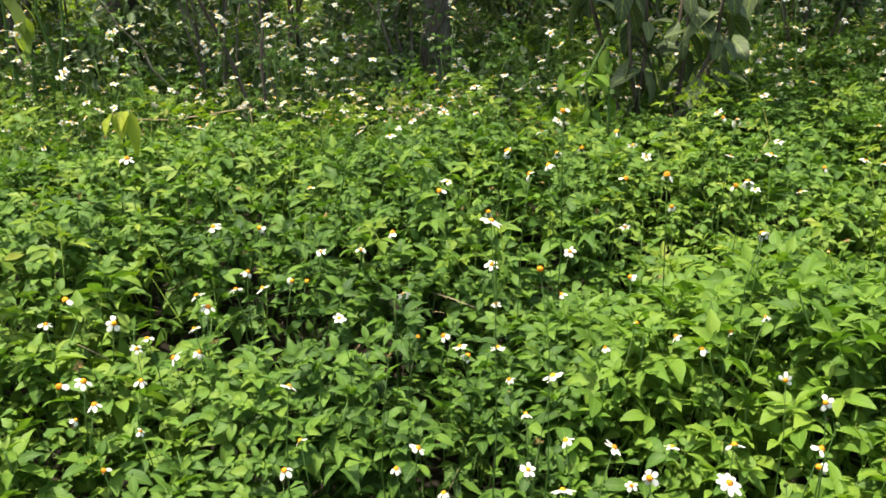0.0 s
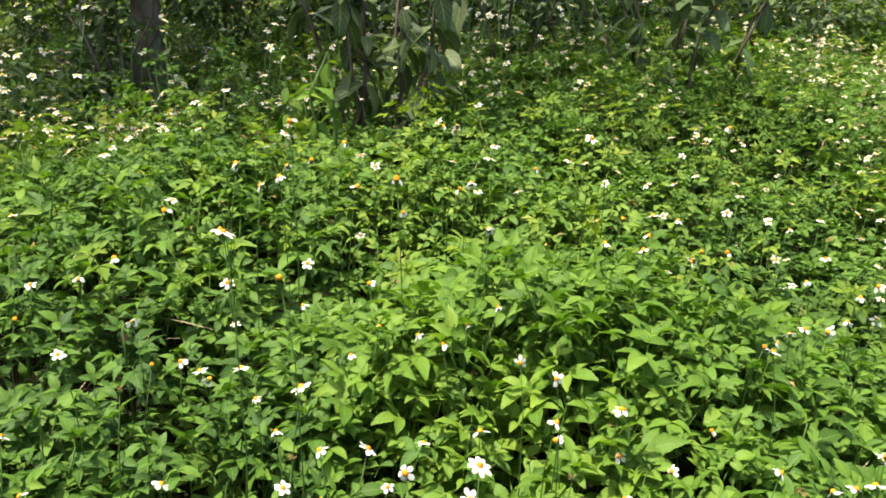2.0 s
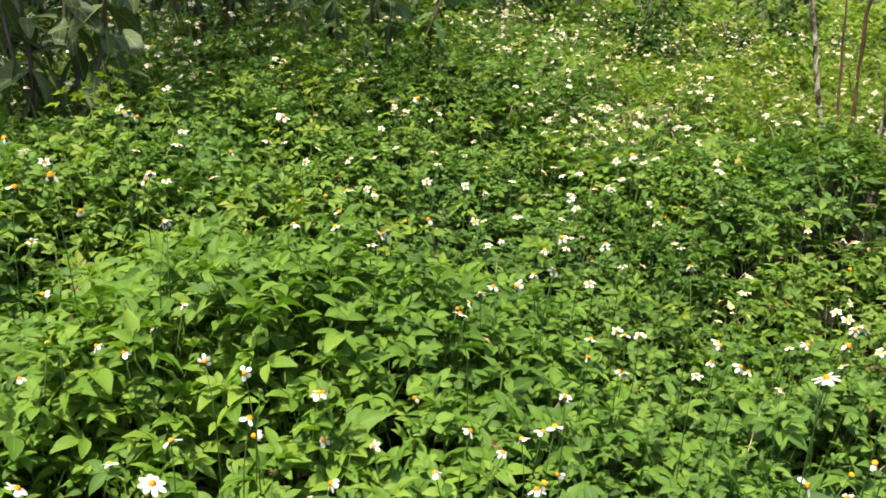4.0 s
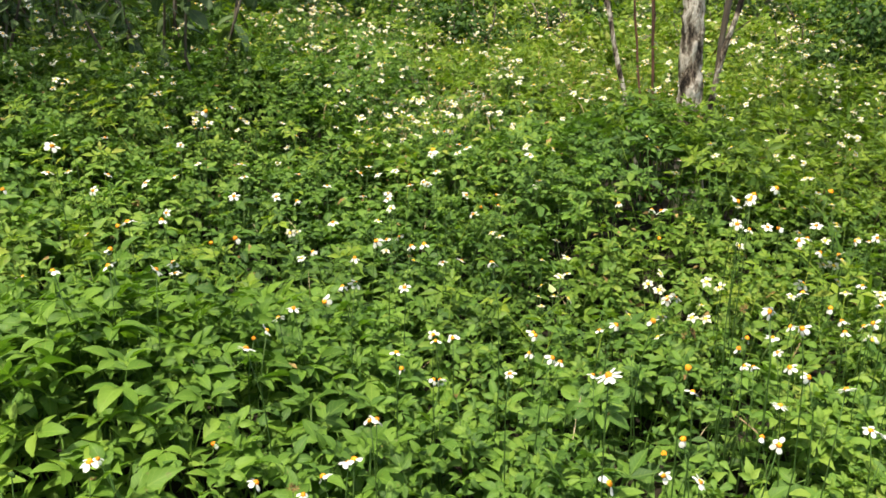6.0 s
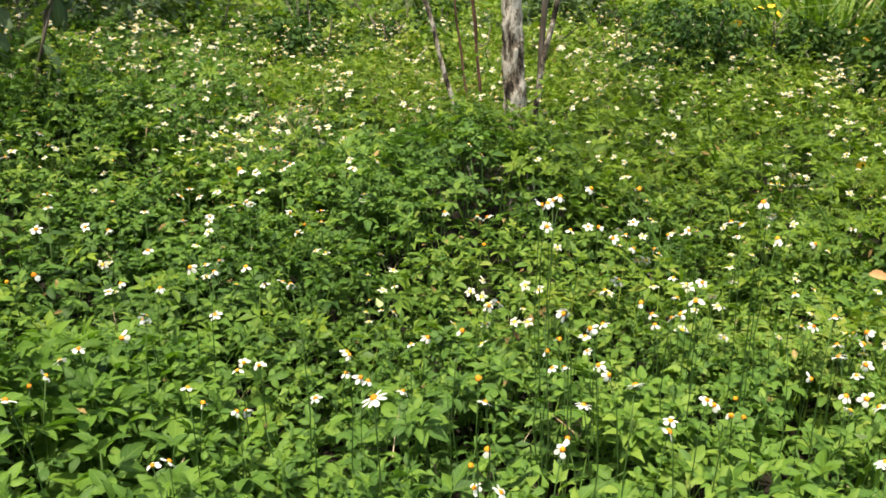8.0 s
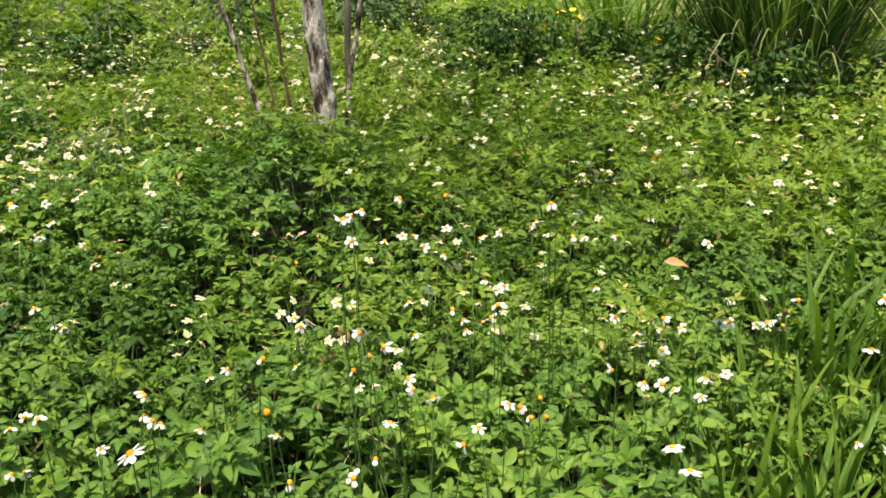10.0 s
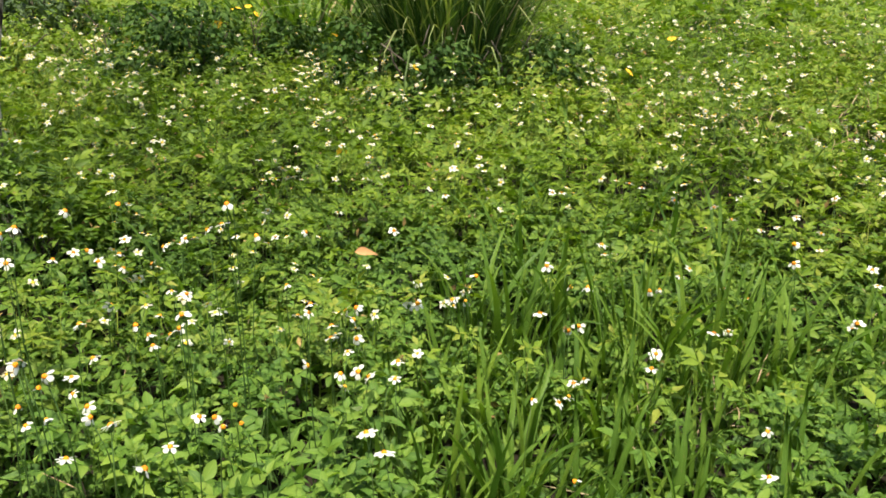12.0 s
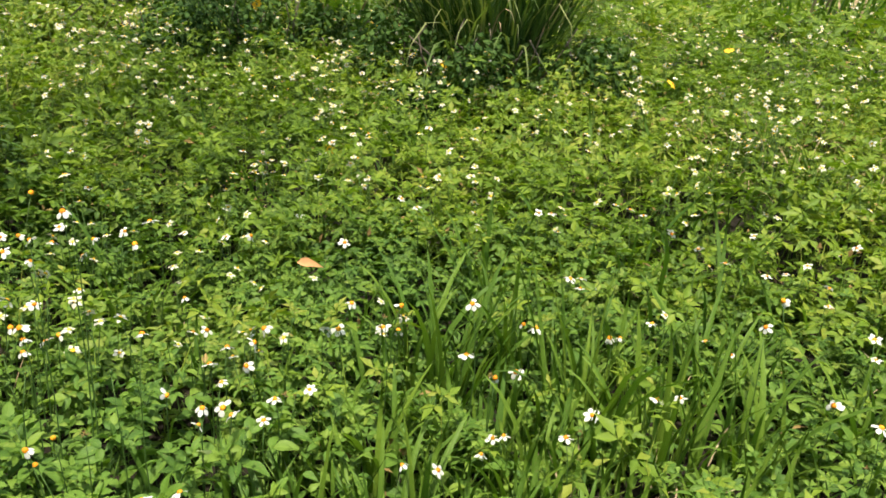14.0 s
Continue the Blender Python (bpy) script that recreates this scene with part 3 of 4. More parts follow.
AT_THE_WOODS_EDGE = [
    (-0.64, 1.73, 0.58), (-0.61, 1.67, 0.54), (-0.67, 1.84, 0.66), (-0.55, 1.54, 0.51), (-0.60, 1.74, 0.58), (-0.58, 1.70, 0.55),
    (-0.65, 1.95, 0.66), (-0.50, 1.65, 0.51), (-0.56, 1.92, 0.61), (-0.50, 1.75, 0.56), (-0.51, 1.83, 0.59), (-0.49, 1.85, 0.60),
    (-0.44, 1.81, 0.57), (-0.57, 2.58, 0.79), (-0.39, 1.80, 0.58), (-0.40, 1.89, 0.59), (-0.39, 1.95, 0.64), (-0.37, 1.95, 0.61),
    (-0.25, 1.42, 0.54), (-0.23, 1.45, 0.68), (-0.22, 1.41, 0.60), (-0.35, 2.24, 0.69), (-0.31, 2.05, 0.60), (-0.49, 3.46, 0.81),
    (-0.28, 2.10, 0.62), (-0.25, 2.04, 0.60), (-0.24, 2.23, 0.68), (-0.18, 2.09, 0.59), (-0.15, 2.03, 0.61), (-0.11, 1.74, 0.65),
]
UNDER_THE_THICKET = [
    (-0.10, 2.16, 0.63), (-0.06, 1.43, 0.50), (-0.12, 4.27, 0.84), (-0.01, 1.48, 0.50), (-0.00, 2.17, 0.62), (0.01, 1.37, 0.48),
    (0.02, 1.60, 0.66), (0.05, 1.88, 0.62), (0.09, 2.21, 0.64), (0.11, 1.76, 0.57), (0.10, 1.41, 0.95), (0.14, 1.74, 0.55),
    (0.14, 1.68, 0.56), (0.24, 2.31, 0.71), (0.15, 1.32, 0.90), (0.14, 1.17, 0.61), (0.18, 1.42, 0.46), (0.22, 1.65, 0.51),
    (0.44, 3.14, 0.82), (0.25, 1.82, 0.49), (0.21, 1.52, 0.51), (0.18, 1.26, 0.63), (0.20, 1.37, 0.68), (0.31, 2.06, 0.59),
    (0.31, 2.02, 0.50), (0.35, 2.22, 0.67), (0.33, 2.01, 0.89), (0.19, 1.12, 0.71), (0.57, 3.11, 0.83), (0.34, 1.89, 0.87),
]
BY_THE_THICKET = [
    (0.47, 2.44, 0.77), (0.36, 1.73, 0.65), (0.22, 1.07, 0.69), (0.73, 3.25, 0.84), (0.47, 2.11, 0.82), (0.49, 2.08, 0.96),
    (0.63, 2.45, 0.75), (0.56, 2.16, 0.56), (0.45, 1.69, 0.53), (0.80, 2.84, 0.78), (0.38, 1.40, 0.40), (0.72, 2.48, 0.75),
    (0.47, 1.60, 0.63), (0.30, 1.01, 0.71), (0.66, 2.07, 0.78), (0.65, 1.98, 0.55), (0.45, 1.39, 0.48), (0.57, 1.71, 0.90),
    (0.89, 2.60, 0.76), (0.52, 1.54, 0.48), (0.39, 1.15, 0.53), (0.55, 1.58, 0.60), (0.54, 1.47, 0.63), (1.18, 3.04, 0.81),
    (0.88, 2.21, 0.64), (0.50, 1.28, 0.55), (0.62, 1.50, 0.64), (0.54, 1.23, 0.70), (0.71, 1.57, 0.81), (0.96, 2.07, 0.91),
]
BESIDE_THE_HOLLOW = [
    (0.67, 1.47, 0.68), (0.90, 1.91, 0.80), (1.27, 2.61, 0.78), (1.10, 2.25, 0.67), (1.29, 2.57, 0.77), (0.57, 1.17, 0.69),
    (0.56, 1.15, 0.62), (0.61, 1.21, 0.41), (0.60, 1.19, 0.55), (0.51, 0.96, 0.59), (1.88, 2.98, 0.80), (1.49, 2.37, 0.66),
    (0.71, 1.15, 0.60), (0.67, 1.08, 0.47), (0.72, 1.15, 0.50), (0.74, 1.17, 0.58), (0.93, 1.45, 0.78), (1.70, 2.44, 0.65),
    (1.45, 2.07, 0.83), (1.76, 2.42, 0.64), (0.72, 1.03, 0.54), (1.57, 2.14, 0.53), (1.06, 1.46, 0.74), (1.71, 2.26, 0.61),
    (1.07, 1.46, 0.77), (1.62, 2.07, 0.55), (1.81, 2.30, 0.63), (2.06, 2.58, 0.67), (1.29, 1.65, 0.73), (1.05, 1.32, 0.76),
]
BEFORE_THE_MOUND = [
    (1.42, 1.68, 0.69), (0.71, 0.89, 0.56), (1.22, 1.45, 0.69), (1.84, 2.10, 0.52), (0.95, 1.13, 0.49), (2.18, 2.34, 0.64),
    (0.74, 0.85, 0.64), (1.79, 1.88, 0.47), (0.96, 1.04, 0.70), (2.57, 2.61, 0.66), (1.81, 1.86, 0.87), (2.43, 2.45, 0.64),
    (1.13, 1.17, 0.61), (1.81, 1.80, 0.49), (2.07, 2.02, 0.52), (1.17, 1.17, 0.61), (2.75, 2.58, 0.65), (2.32, 2.19, 0.55),
    (0.84, 0.85, 0.55), (1.21, 1.17, 0.62), (1.26, 1.17, 0.62), (0.88, 0.84, 0.56), (2.18, 1.93, 0.50), (0.84, 0.78, 0.51),
    (0.79, 0.74, 0.57), (2.19, 1.85, 0.49), (2.41, 2.00, 0.51), (1.84, 1.54, 0.48), (0.95, 0.84, 0.54), (1.44, 1.22, 0.55),
]
ON_THE_MOUND = [
    (0.88, 0.78, 0.61), (0.91, 0.78, 0.50), (1.53, 1.23, 0.55), (2.44, 1.90, 0.47), (2.15, 1.68, 0.45), (1.02, 0.84, 0.58),
    (1.33, 1.06, 0.67), (1.68, 1.29, 0.56), (1.12, 0.89, 0.51), (2.58, 1.84, 0.49), (2.39, 1.71, 0.47), (1.95, 1.39, 0.50),
    (1.20, 0.89, 0.61), (2.61, 1.82, 0.51), (2.56, 1.75, 0.50), (1.32, 0.95, 0.50), (2.11, 1.45, 0.44), (1.69, 1.15, 0.50),
    (2.17, 1.44, 0.43), (2.57, 1.68, 0.52), (1.59, 1.07, 0.66), (1.31, 0.87, 0.50), (1.36, 0.89, 0.56), (1.36, 0.88, 0.47),
    (1.54, 0.99, 0.47), (2.17, 1.35, 0.42), (2.52, 1.52, 0.50), (1.92, 1.18, 0.80), (2.74, 1.62, 0.55), (1.44, 0.89, 0.53),
]
PAST_THE_MOUND = [
    (2.59, 1.52, 0.53), (2.44, 1.33, 0.51), (2.37, 1.27, 0.47), (1.44, 0.80, 0.72), (2.36, 1.24, 0.50), (1.35, 0.72, 0.53),
    (1.62, 0.78, 0.43), (1.61, 0.77, 0.49), (1.60, 0.76, 0.49), (1.43, 0.66, 0.54), (1.42, 0.64, 0.54), (3.53, 1.33, 0.56),
    (0.91, 0.41, 0.83), (1.45, 0.58, 0.51), (0.95, 0.41, 0.64), (1.59, 0.61, 0.54), (1.61, 0.58, 0.55), (2.65, 0.86, 0.48),
    (1.60, 0.50, 0.58), (2.66, 0.75, 0.47), (2.48, 0.68, 0.44), (2.72, 0.73, 0.45), (1.30, 0.40, 0.47), (1.32, 0.40, 0.41),
    (2.10, 0.57, 0.41), (1.21, 0.36, 0.70), (2.12, 0.55, 0.41), (1.30, 0.37, 0.51), (1.21, 0.35, 0.66), (1.19, 0.32, 0.51),
]
BEHIND_THE_MOUND = [
    (1.93, 0.40, 0.76), (2.07, 0.41, 0.66), (1.79, 0.36, 0.81), (1.91, 0.37, 0.78), (1.65, 0.33, 0.53), (2.07, 0.38, 0.74),
    (1.60, 0.31, 0.52), (2.68, 0.44, 0.44), (1.81, 0.33, 0.48), (1.70, 0.30, 0.47), (1.46, 0.27, 0.71), (1.49, 0.27, 0.70),
    (2.73, 0.39, 0.44), (1.43, 0.25, 0.47), (2.60, 0.37, 0.61), (1.10, 0.21, 0.67), (2.79, 0.36, 0.42), (1.88, 0.28, 0.46),
    (1.77, 0.26, 0.48), (1.49, 0.23, 0.51), (1.37, 0.21, 0.73), (1.73, 0.23, 0.47), (1.98, 0.25, 0.45), (2.44, 0.28, 0.51),
    (1.79, 0.23, 0.62), (2.34, 0.25, 0.42), (2.79, 0.27, 0.40), (1.53, 0.19, 0.56), (2.81, 0.25, 0.44), (3.23, 0.27, 0.43),
]
BEFORE_THE_TREE = [
    (2.45, 0.22, 0.48), (2.52, 0.22, 0.64), (2.13, 0.17, 0.45), (2.73, 0.17, 0.38), (1.36, 0.13, 0.64), (2.11, 0.14, 0.43),
    (2.07, 0.13, 0.42), (2.71, 0.13, 0.44), (2.42, 0.10, 0.41), (2.87, 0.09, 0.39), (2.10, 0.09, 0.43), (2.83, 0.07, 0.42),
    (1.79, 0.08, 0.62), (2.13, 0.07, 0.43), (1.56, 0.07, 0.46), (1.20, 0.07, 0.66), (1.83, 0.04, 0.60), (1.89, 0.03, 0.62),
    (2.61, -0.05, 0.53), (1.50, 0.01, 0.55), (2.92, -0.09, 0.38), (1.64, -0.01, 0.46), (1.74, -0.03, 0.81), (3.63, -0.22, 0.46),
    (1.44, -0.03, 0.56), (1.66, -0.05, 0.47), (3.32, -0.21, 0.46), (1.80, -0.07, 0.84), (1.54, -0.06, 0.50), (2.91, -0.22, 0.37),
]
TOWARDS_THE_TREE = [
    (2.05, -0.13, 0.68), (2.19, -0.20, 0.49), (2.15, -0.22, 0.42), (2.76, -0.31, 0.43), (2.16, -0.25, 0.42), (1.84, -0.21, 0.44),
    (3.67, -0.57, 0.49), (3.00, -0.45, 0.41), (1.68, -0.21, 0.66), (2.11, -0.30, 0.40), (1.96, -0.28, 0.44), (3.73, -0.66, 0.51),
    (2.19, -0.35, 0.40), (1.82, -0.28, 0.42), (1.90, -0.31, 0.43), (2.20, -0.38, 0.40), (2.13, -0.36, 0.40), (1.76, -0.28, 0.42),
    (3.70, -0.72, 0.52), (2.02, -0.35, 0.40), (1.82, -0.32, 0.42), (1.79, -0.34, 0.42), (2.70, -0.59, 0.43), (1.36, -0.26, 0.56),
    (1.48, -0.29, 0.48), (1.80, -0.40, 0.40), (1.86, -0.42, 0.41), (2.22, -0.53, 0.38), (3.69, -0.97, 0.55), (1.31, -0.28, 0.55),
]
NEAR_THE_PATH = [
    (2.40, -0.60, 0.37), (2.25, -0.56, 0.37), (3.00, -0.79, 0.47), (1.96, -0.49, 0.37), (2.97, -0.84, 0.45), (3.30, -0.96, 0.46),
    (3.14, -0.93, 0.50), (2.31, -0.68, 0.34), (2.31, -0.72, 0.33), (2.19, -0.71, 0.46), (3.00, -1.27, 0.42), (2.08, -0.86, 0.38),
    (2.05, -0.86, 0.53), (1.62, -0.66, 0.41), (3.05, -1.33, 0.40), (2.35, -1.07, 0.32), (2.02, -0.92, 0.35), (1.64, -0.73, 0.38),
    (1.89, -0.87, 0.23), (2.13, -1.00, 0.30), (1.95, -0.91, 0.23), (2.23, -1.07, 0.37), (1.93, -0.93, 0.25), (2.50, -1.24, 0.39),
    (2.66, -1.33, 0.32), (2.63, -1.32, 0.30), (3.09, -1.58, 0.42), (1.47, -0.70, 0.30), (2.75, -1.42, 0.25), (3.07, -1.63, 0.41),
]
IN_THE_OPEN = [
    (3.06, -1.68, 0.39), (2.24, -1.28, 0.33), (2.22, -1.30, 0.34), (2.79, -1.67, 0.42), (1.74, -1.01, 0.37), (1.94, -1.14, 0.29),
    (2.32, -1.43, 0.33), (2.37, -1.49, 0.33), (2.38, -1.56, 0.53), (2.49, -1.71, 0.44), (1.87, -1.26, 0.37), (2.36, -1.62, 0.25),
    (3.25, -2.27, 0.54), (2.95, -2.06, 0.35), (1.92, -1.34, 0.34), (2.31, -1.68, 0.23), (2.66, -1.96, 0.32), (2.65, -2.02, 0.33),
    (2.58, -2.04, 0.39), (2.18, -1.72, 0.46), (1.94, -1.53, 0.51), (1.54, -1.20, 0.29), (1.31, -1.03, 0.36), (2.76, -2.28, 0.35),
    (2.41, -2.01, 0.39), (2.45, -2.05, 0.31), (2.60, -2.21, 0.44), (1.97, -1.79, 0.27), (1.82, -1.66, 0.37), (2.09, -1.94, 0.39),
]
PAST_THE_TREE = [
    (2.02, -1.90, 0.37), (1.70, -1.69, 0.39),
]
STALKS = (AT_THE_WOODS_EDGE + UNDER_THE_THICKET + BY_THE_THICKET + BESIDE_THE_HOLLOW + BEFORE_THE_MOUND + ON_THE_MOUND + PAST_THE_MOUND + BEHIND_THE_MOUND + BEFORE_THE_TREE + TOWARDS_THE_TREE + NEAR_THE_PATH + IN_THE_OPEN + PAST_THE_TREE)

FULL_BLOOMS = [(0.91, 0.41, 0.83), (0.10, 1.41, 0.95), (1.49, 0.23, 0.51), (1.36, 0.13, 0.64), (0.30, 1.01, 0.71), (0.14, 1.17, 0.61), (0.20, 1.37, 0.68), (1.31, -0.28, 0.55), (1.36, -0.26, 0.56)]
large_daisy = daisy("wild_flower", "wide-open white wild flower of eight petals round an orange disc", 8, (), 4, disc_mesh, 1.0, (0.0150, 0.0072))
for k, (x, y, top) in enumerate(FULL_BLOOMS):
    plant_flower(large_daisy, x, y, top, k == 0, 1.0, 22)
STALKS = [p for p in STALKS if all((p[0] - q[0]) ** 2 + (p[1] - q[1]) ** 2 > 0.03**2 for q in FULL_BLOOMS)]

# the nearest stand singly; those farther off are joined below
STALKS.sort(key=lambda p: p[0] ** 2 + (p[1] - 0.1) ** 2)
for k in range(58):
    r, a = math.sqrt(random.uniform(2.2**2, 3.4**2)), radians(random.uniform(-8, 68))
    STALKS.append((r * math.sin(a), 0.1 + r * math.cos(a), float(canopy(r * math.sin(a), 0.1 + r * math.cos(a))) + random.uniform(0.04, 0.13)))
used = set()
for x, y, top in STALKS[:284]:
    kind = random.choices(kinds, (4, 5, 2, 5, 3, 0.7))[0]
    plant_flower(kind, x, y, top, kind.name not in used)
    used.add(kind.name)

# closed buds and ripening heads between the open flowers
bud_mesh = mesh("bud", *tube([(0, 0, -0.008), (0, 0, -0.004), (0, 0, 0.001), (0, 0, 0.004)], (0.0012, 0.0036, 0.0040, 0.0022), 7)[:2], stem_green)
bud_tip = mesh("bud_tip", *dome(0.0026, 0.0045, 2, 7), disc_yellow)
burr_spikes = join([(lambda b, k: (b[0] @ turns_of(np.array([2.4 * k]), np.array([0.25 + 0.28 * (k % 4)]), np.array([0.0]))[0].T, b[1], b[2]))(blade(0.0105, 0.0016, (0.5, 0.5, 0.2), 0.2, 0.1), k) for k in range(16)])
burr_mesh = mesh("burr", burr_spikes[0], burr_spikes[1], seed_brown, burr_spikes[2])


def bud_stalk(name, label, ripe):
    """A thin stalk that ends in a closed bud or a spiky ripe head."""
    root = tagged(new(name), label, "flower bud", "buds among the weeds")
    part("stalk", random.choice(stalk_meshes), root)
    head = part("flower_head", cup_mesh if ripe else bud_mesh, root)
    part("burr" if ripe else "bud_tip", burr_mesh if ripe else bud_tip, head, "spiky brown seeds" if ripe else "yellow tip")
    return root


bud_kinds = [bud_stalk("flower_bud", "closed green flower bud with a yellow tip on a thin stalk", False), bud_stalk("seed_head", "ripe brown seed head of thin spikes on a stalk", True)]
for k in range(60):
    kind = bud_kinds[0] if k % 5 < 3 else bud_kinds[1]
    x, y, top = STALKS[(k * 4 + 1) % 240]
    x, y = x + random.uniform(-0.07, 0.07), y + random.uniform(-0.07, 0.07)
    plant_flower(kind, x, y, top - random.uniform(-0.02, 0.10), k in (0, 3))

# far flowers, past counting
star = join([(lambda b, a: (b[0] @ np.array([(math.cos(a), math.sin(a), 0), (-math.sin(a), math.cos(a), 0), (0, 0, 1)]) + (0.12 * math.cos(a), 0.12 * math.sin(a), 0), b[1], b[2]))(
    sliver(0.44 * random.uniform(0.75, 1.25), 0.36, -0.1, random.uniform(0.2, 0.9)), 2 * math.pi * (k + random.uniform(-0.2, 0.2)) / 5) for k in range(5)])
button = (lambda d: (d[0], d[1], np.zeros((len(d[0]), 2))))(dome(0.15, 0.13, 1, 6))
wire = (lambda b: (b[0], b[1], b[2]))(tube([(0.3, 0.1, -6), (0, 0, 0)], (0.05, 0.03), 3))


def far_flowers(count, near, far, size):
    x, y = strewn(count, near, far)
    clump = bumps(x * 0.45 + 3, y * 0.45) > rng.uniform(-0.9, 0.45, len(x))
    x, y = x[clump][::3], y[clump][::3]
    # heads stand in loose bunches of one to five
    many = rng.integers(1, 6, len(x))
    x, y = np.repeat(x, many), np.repeat(y, many)
    x, y = x + rng.normal(0, 0.045, len(x)), y + rng.normal(0, 0.045, len(x))
    n = len(x)
    z = canopy(x, y) + rng.uniform(0.0, 0.15, n)
    turns = turns_of(rng.uniform(0, 6.28, n), rng.normal(0, 0.4, n), rng.normal(0, 0.4, n))
    return np.stack([x, y, z], -1), turns, rng.uniform(*size, n)


def flower_carpet(count, near, far, size, high=0.0, az=None):
    places, turns, sizes = far_flowers(count, near, far, size)
    if az:
        a = np.degrees(np.arctan2(places[:, 0], places[:, 1] - 0.1))
        places, turns, sizes = (v[(a > az[0]) & (a < az[1])] for v in (places, turns, sizes))
    if high:
        some = (places[:, 0] > -2.2) & (places[:, 0] < 3.0) & (places[:, 1] > 3.35)
        places, turns, sizes = places[some], turns[some], sizes[some]
        places[:, 2] += rng.random(len(places)) * high
    upright = turns_of(rng.uniform(0, 6.28, len(places)), rng.normal(0, 0.13, len(places)), rng.normal(0, 0.13, len(places)))
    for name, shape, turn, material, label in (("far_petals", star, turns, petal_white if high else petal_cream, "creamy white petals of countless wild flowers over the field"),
                                               ("far_discs", button, turns, petal_yellow, "yellow discs of countless wild flowers over the field"),
                                               ("far_stalks", wire, upright, stem_green, "thin green flower stalks over the field")):
        v, t, u = scatter(shape, places, turn, sizes)
        tagged(new(name, mesh(name, v, t, material, u)), label, "wild flowers", kind="stuff")


heads = np.array(STALKS[284:])
n = len(heads)
for name, shape, turn, material, label in (("middle_petals", star, turns_of(rng.uniform(0, 6.28, n), rng.normal(0, 0.35, n), rng.normal(0, 0.35, n)), petal_white, "white petals of the wild flowers in the middle of the field"),
                                           ("middle_discs", button, turns_of(rng.uniform(0, 6.28, n), rng.normal(0, 0.2, n), rng.normal(0, 0.2, n)), disc_yellow, "orange-yellow discs of the wild flowers in the middle of the field"),
                                           ("middle_stalks", wire, turns_of(rng.uniform(0, 6.28, n), rng.normal(0, 0.1, n), rng.normal(0, 0.1, n)), stem_green, "thin stalks of the wild flowers in the middle of the field")):
    v, t, u = scatter(shape, heads, turn, rng.uniform(0.030, 0.040, n))
    tagged(new(name, mesh(name, v, t, material, u)), label, "wild flowers", kind="stuff")
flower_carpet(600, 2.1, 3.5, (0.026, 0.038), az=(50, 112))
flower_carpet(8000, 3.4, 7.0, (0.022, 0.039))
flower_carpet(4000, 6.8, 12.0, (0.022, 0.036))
flower_carpet(2200, 3.0, 4.8, (0.034, 0.046), 0.42)

# spent heads and dry scraps between the flowers
places, turns, sizes = far_flowers(7000, 3.0, 8.0, (0.016, 0.034))
v, t, u = scatter(button, places - np.array((0, 0, 0.03)), turns, sizes * 1.2)
tagged(new("seed_heads", mesh("seed_heads", v, t, seed_brown, u)), "small brown seed heads scattered over the weeds", "seed heads", kind="stuff")
x, y = strewn(7000, 1.5, 7.5)
some = bumps(x * 0.7, y * 0.7 + 1) > rng.uniform(-0.2, 0.9, len(x))
x, y = x[some], y[some]
n = len(x)
v, t, u = scatter(sliver(1.0, 0.4), np.stack([x, y, canopy(x, y) - rng.uniform(0.0, 0.07, n)], -1), turns_of(rng.uniform(0, 6.28, n), rng.normal(0, 0.6, n), rng.normal(0, 0.6, n)), rng.uniform(0.02, 0.05, n))
tagged(new("withered_leaves", mesh("withered_leaves", v, t, seed_brown, u)), "withered brown leaves caught in the weeds", "withered leaves", kind="stuff")

# ---- grass ----
SLIM = (0.30, 0.5, 0.46, 0.38, 0.24, 0.0)


def grass_tuft(name, label, x, y, count, tall, width, spread, material, droop=(0.2, 1.0), dry=0, fan=15, loose=7):
    """A tuft of separate bent blades."""
    root = tagged(new(name), label, "grass", "grass tufts")
    root.location = (x, y, float(lie(x, y)) - 0.01)
    kinds_of = [mesh("blade", *(lambda s: (s[0], s[1], material, s[2]))(blade(1.0, width / tall, SLIM, 0.35, random.uniform(*droop), 0, random.uniform(-0.8, 0.8)))) for k in range(6)]
    straw_blade = mesh("blade", *(lambda s: (s[0], s[1], straw, s[2]))(blade(1.0, width / tall, SLIM, 0.35, 1.2)))
    for k in range(count):
        r, a = spread * math.sqrt(random.random()), random.uniform(0, 2 * math.pi)
        lean = random.gauss(0, loose) + fan * r / spread
        m = Matrix.Translation((r * math.cos(a), r * math.sin(a), 0)) @ Euler((0, 0, a + random.gauss(0, 0.7))).to_matrix().to_4x4()
        m = m @ Euler((0, radians(-90 + lean), 0)).to_matrix().to_4x4() @ Matrix.Scale(tall * random.uniform(0.6, 1.1), 4)
        part("blade", straw_blade if k < dry else random.choice(kinds_of), root, m=m)
    return root


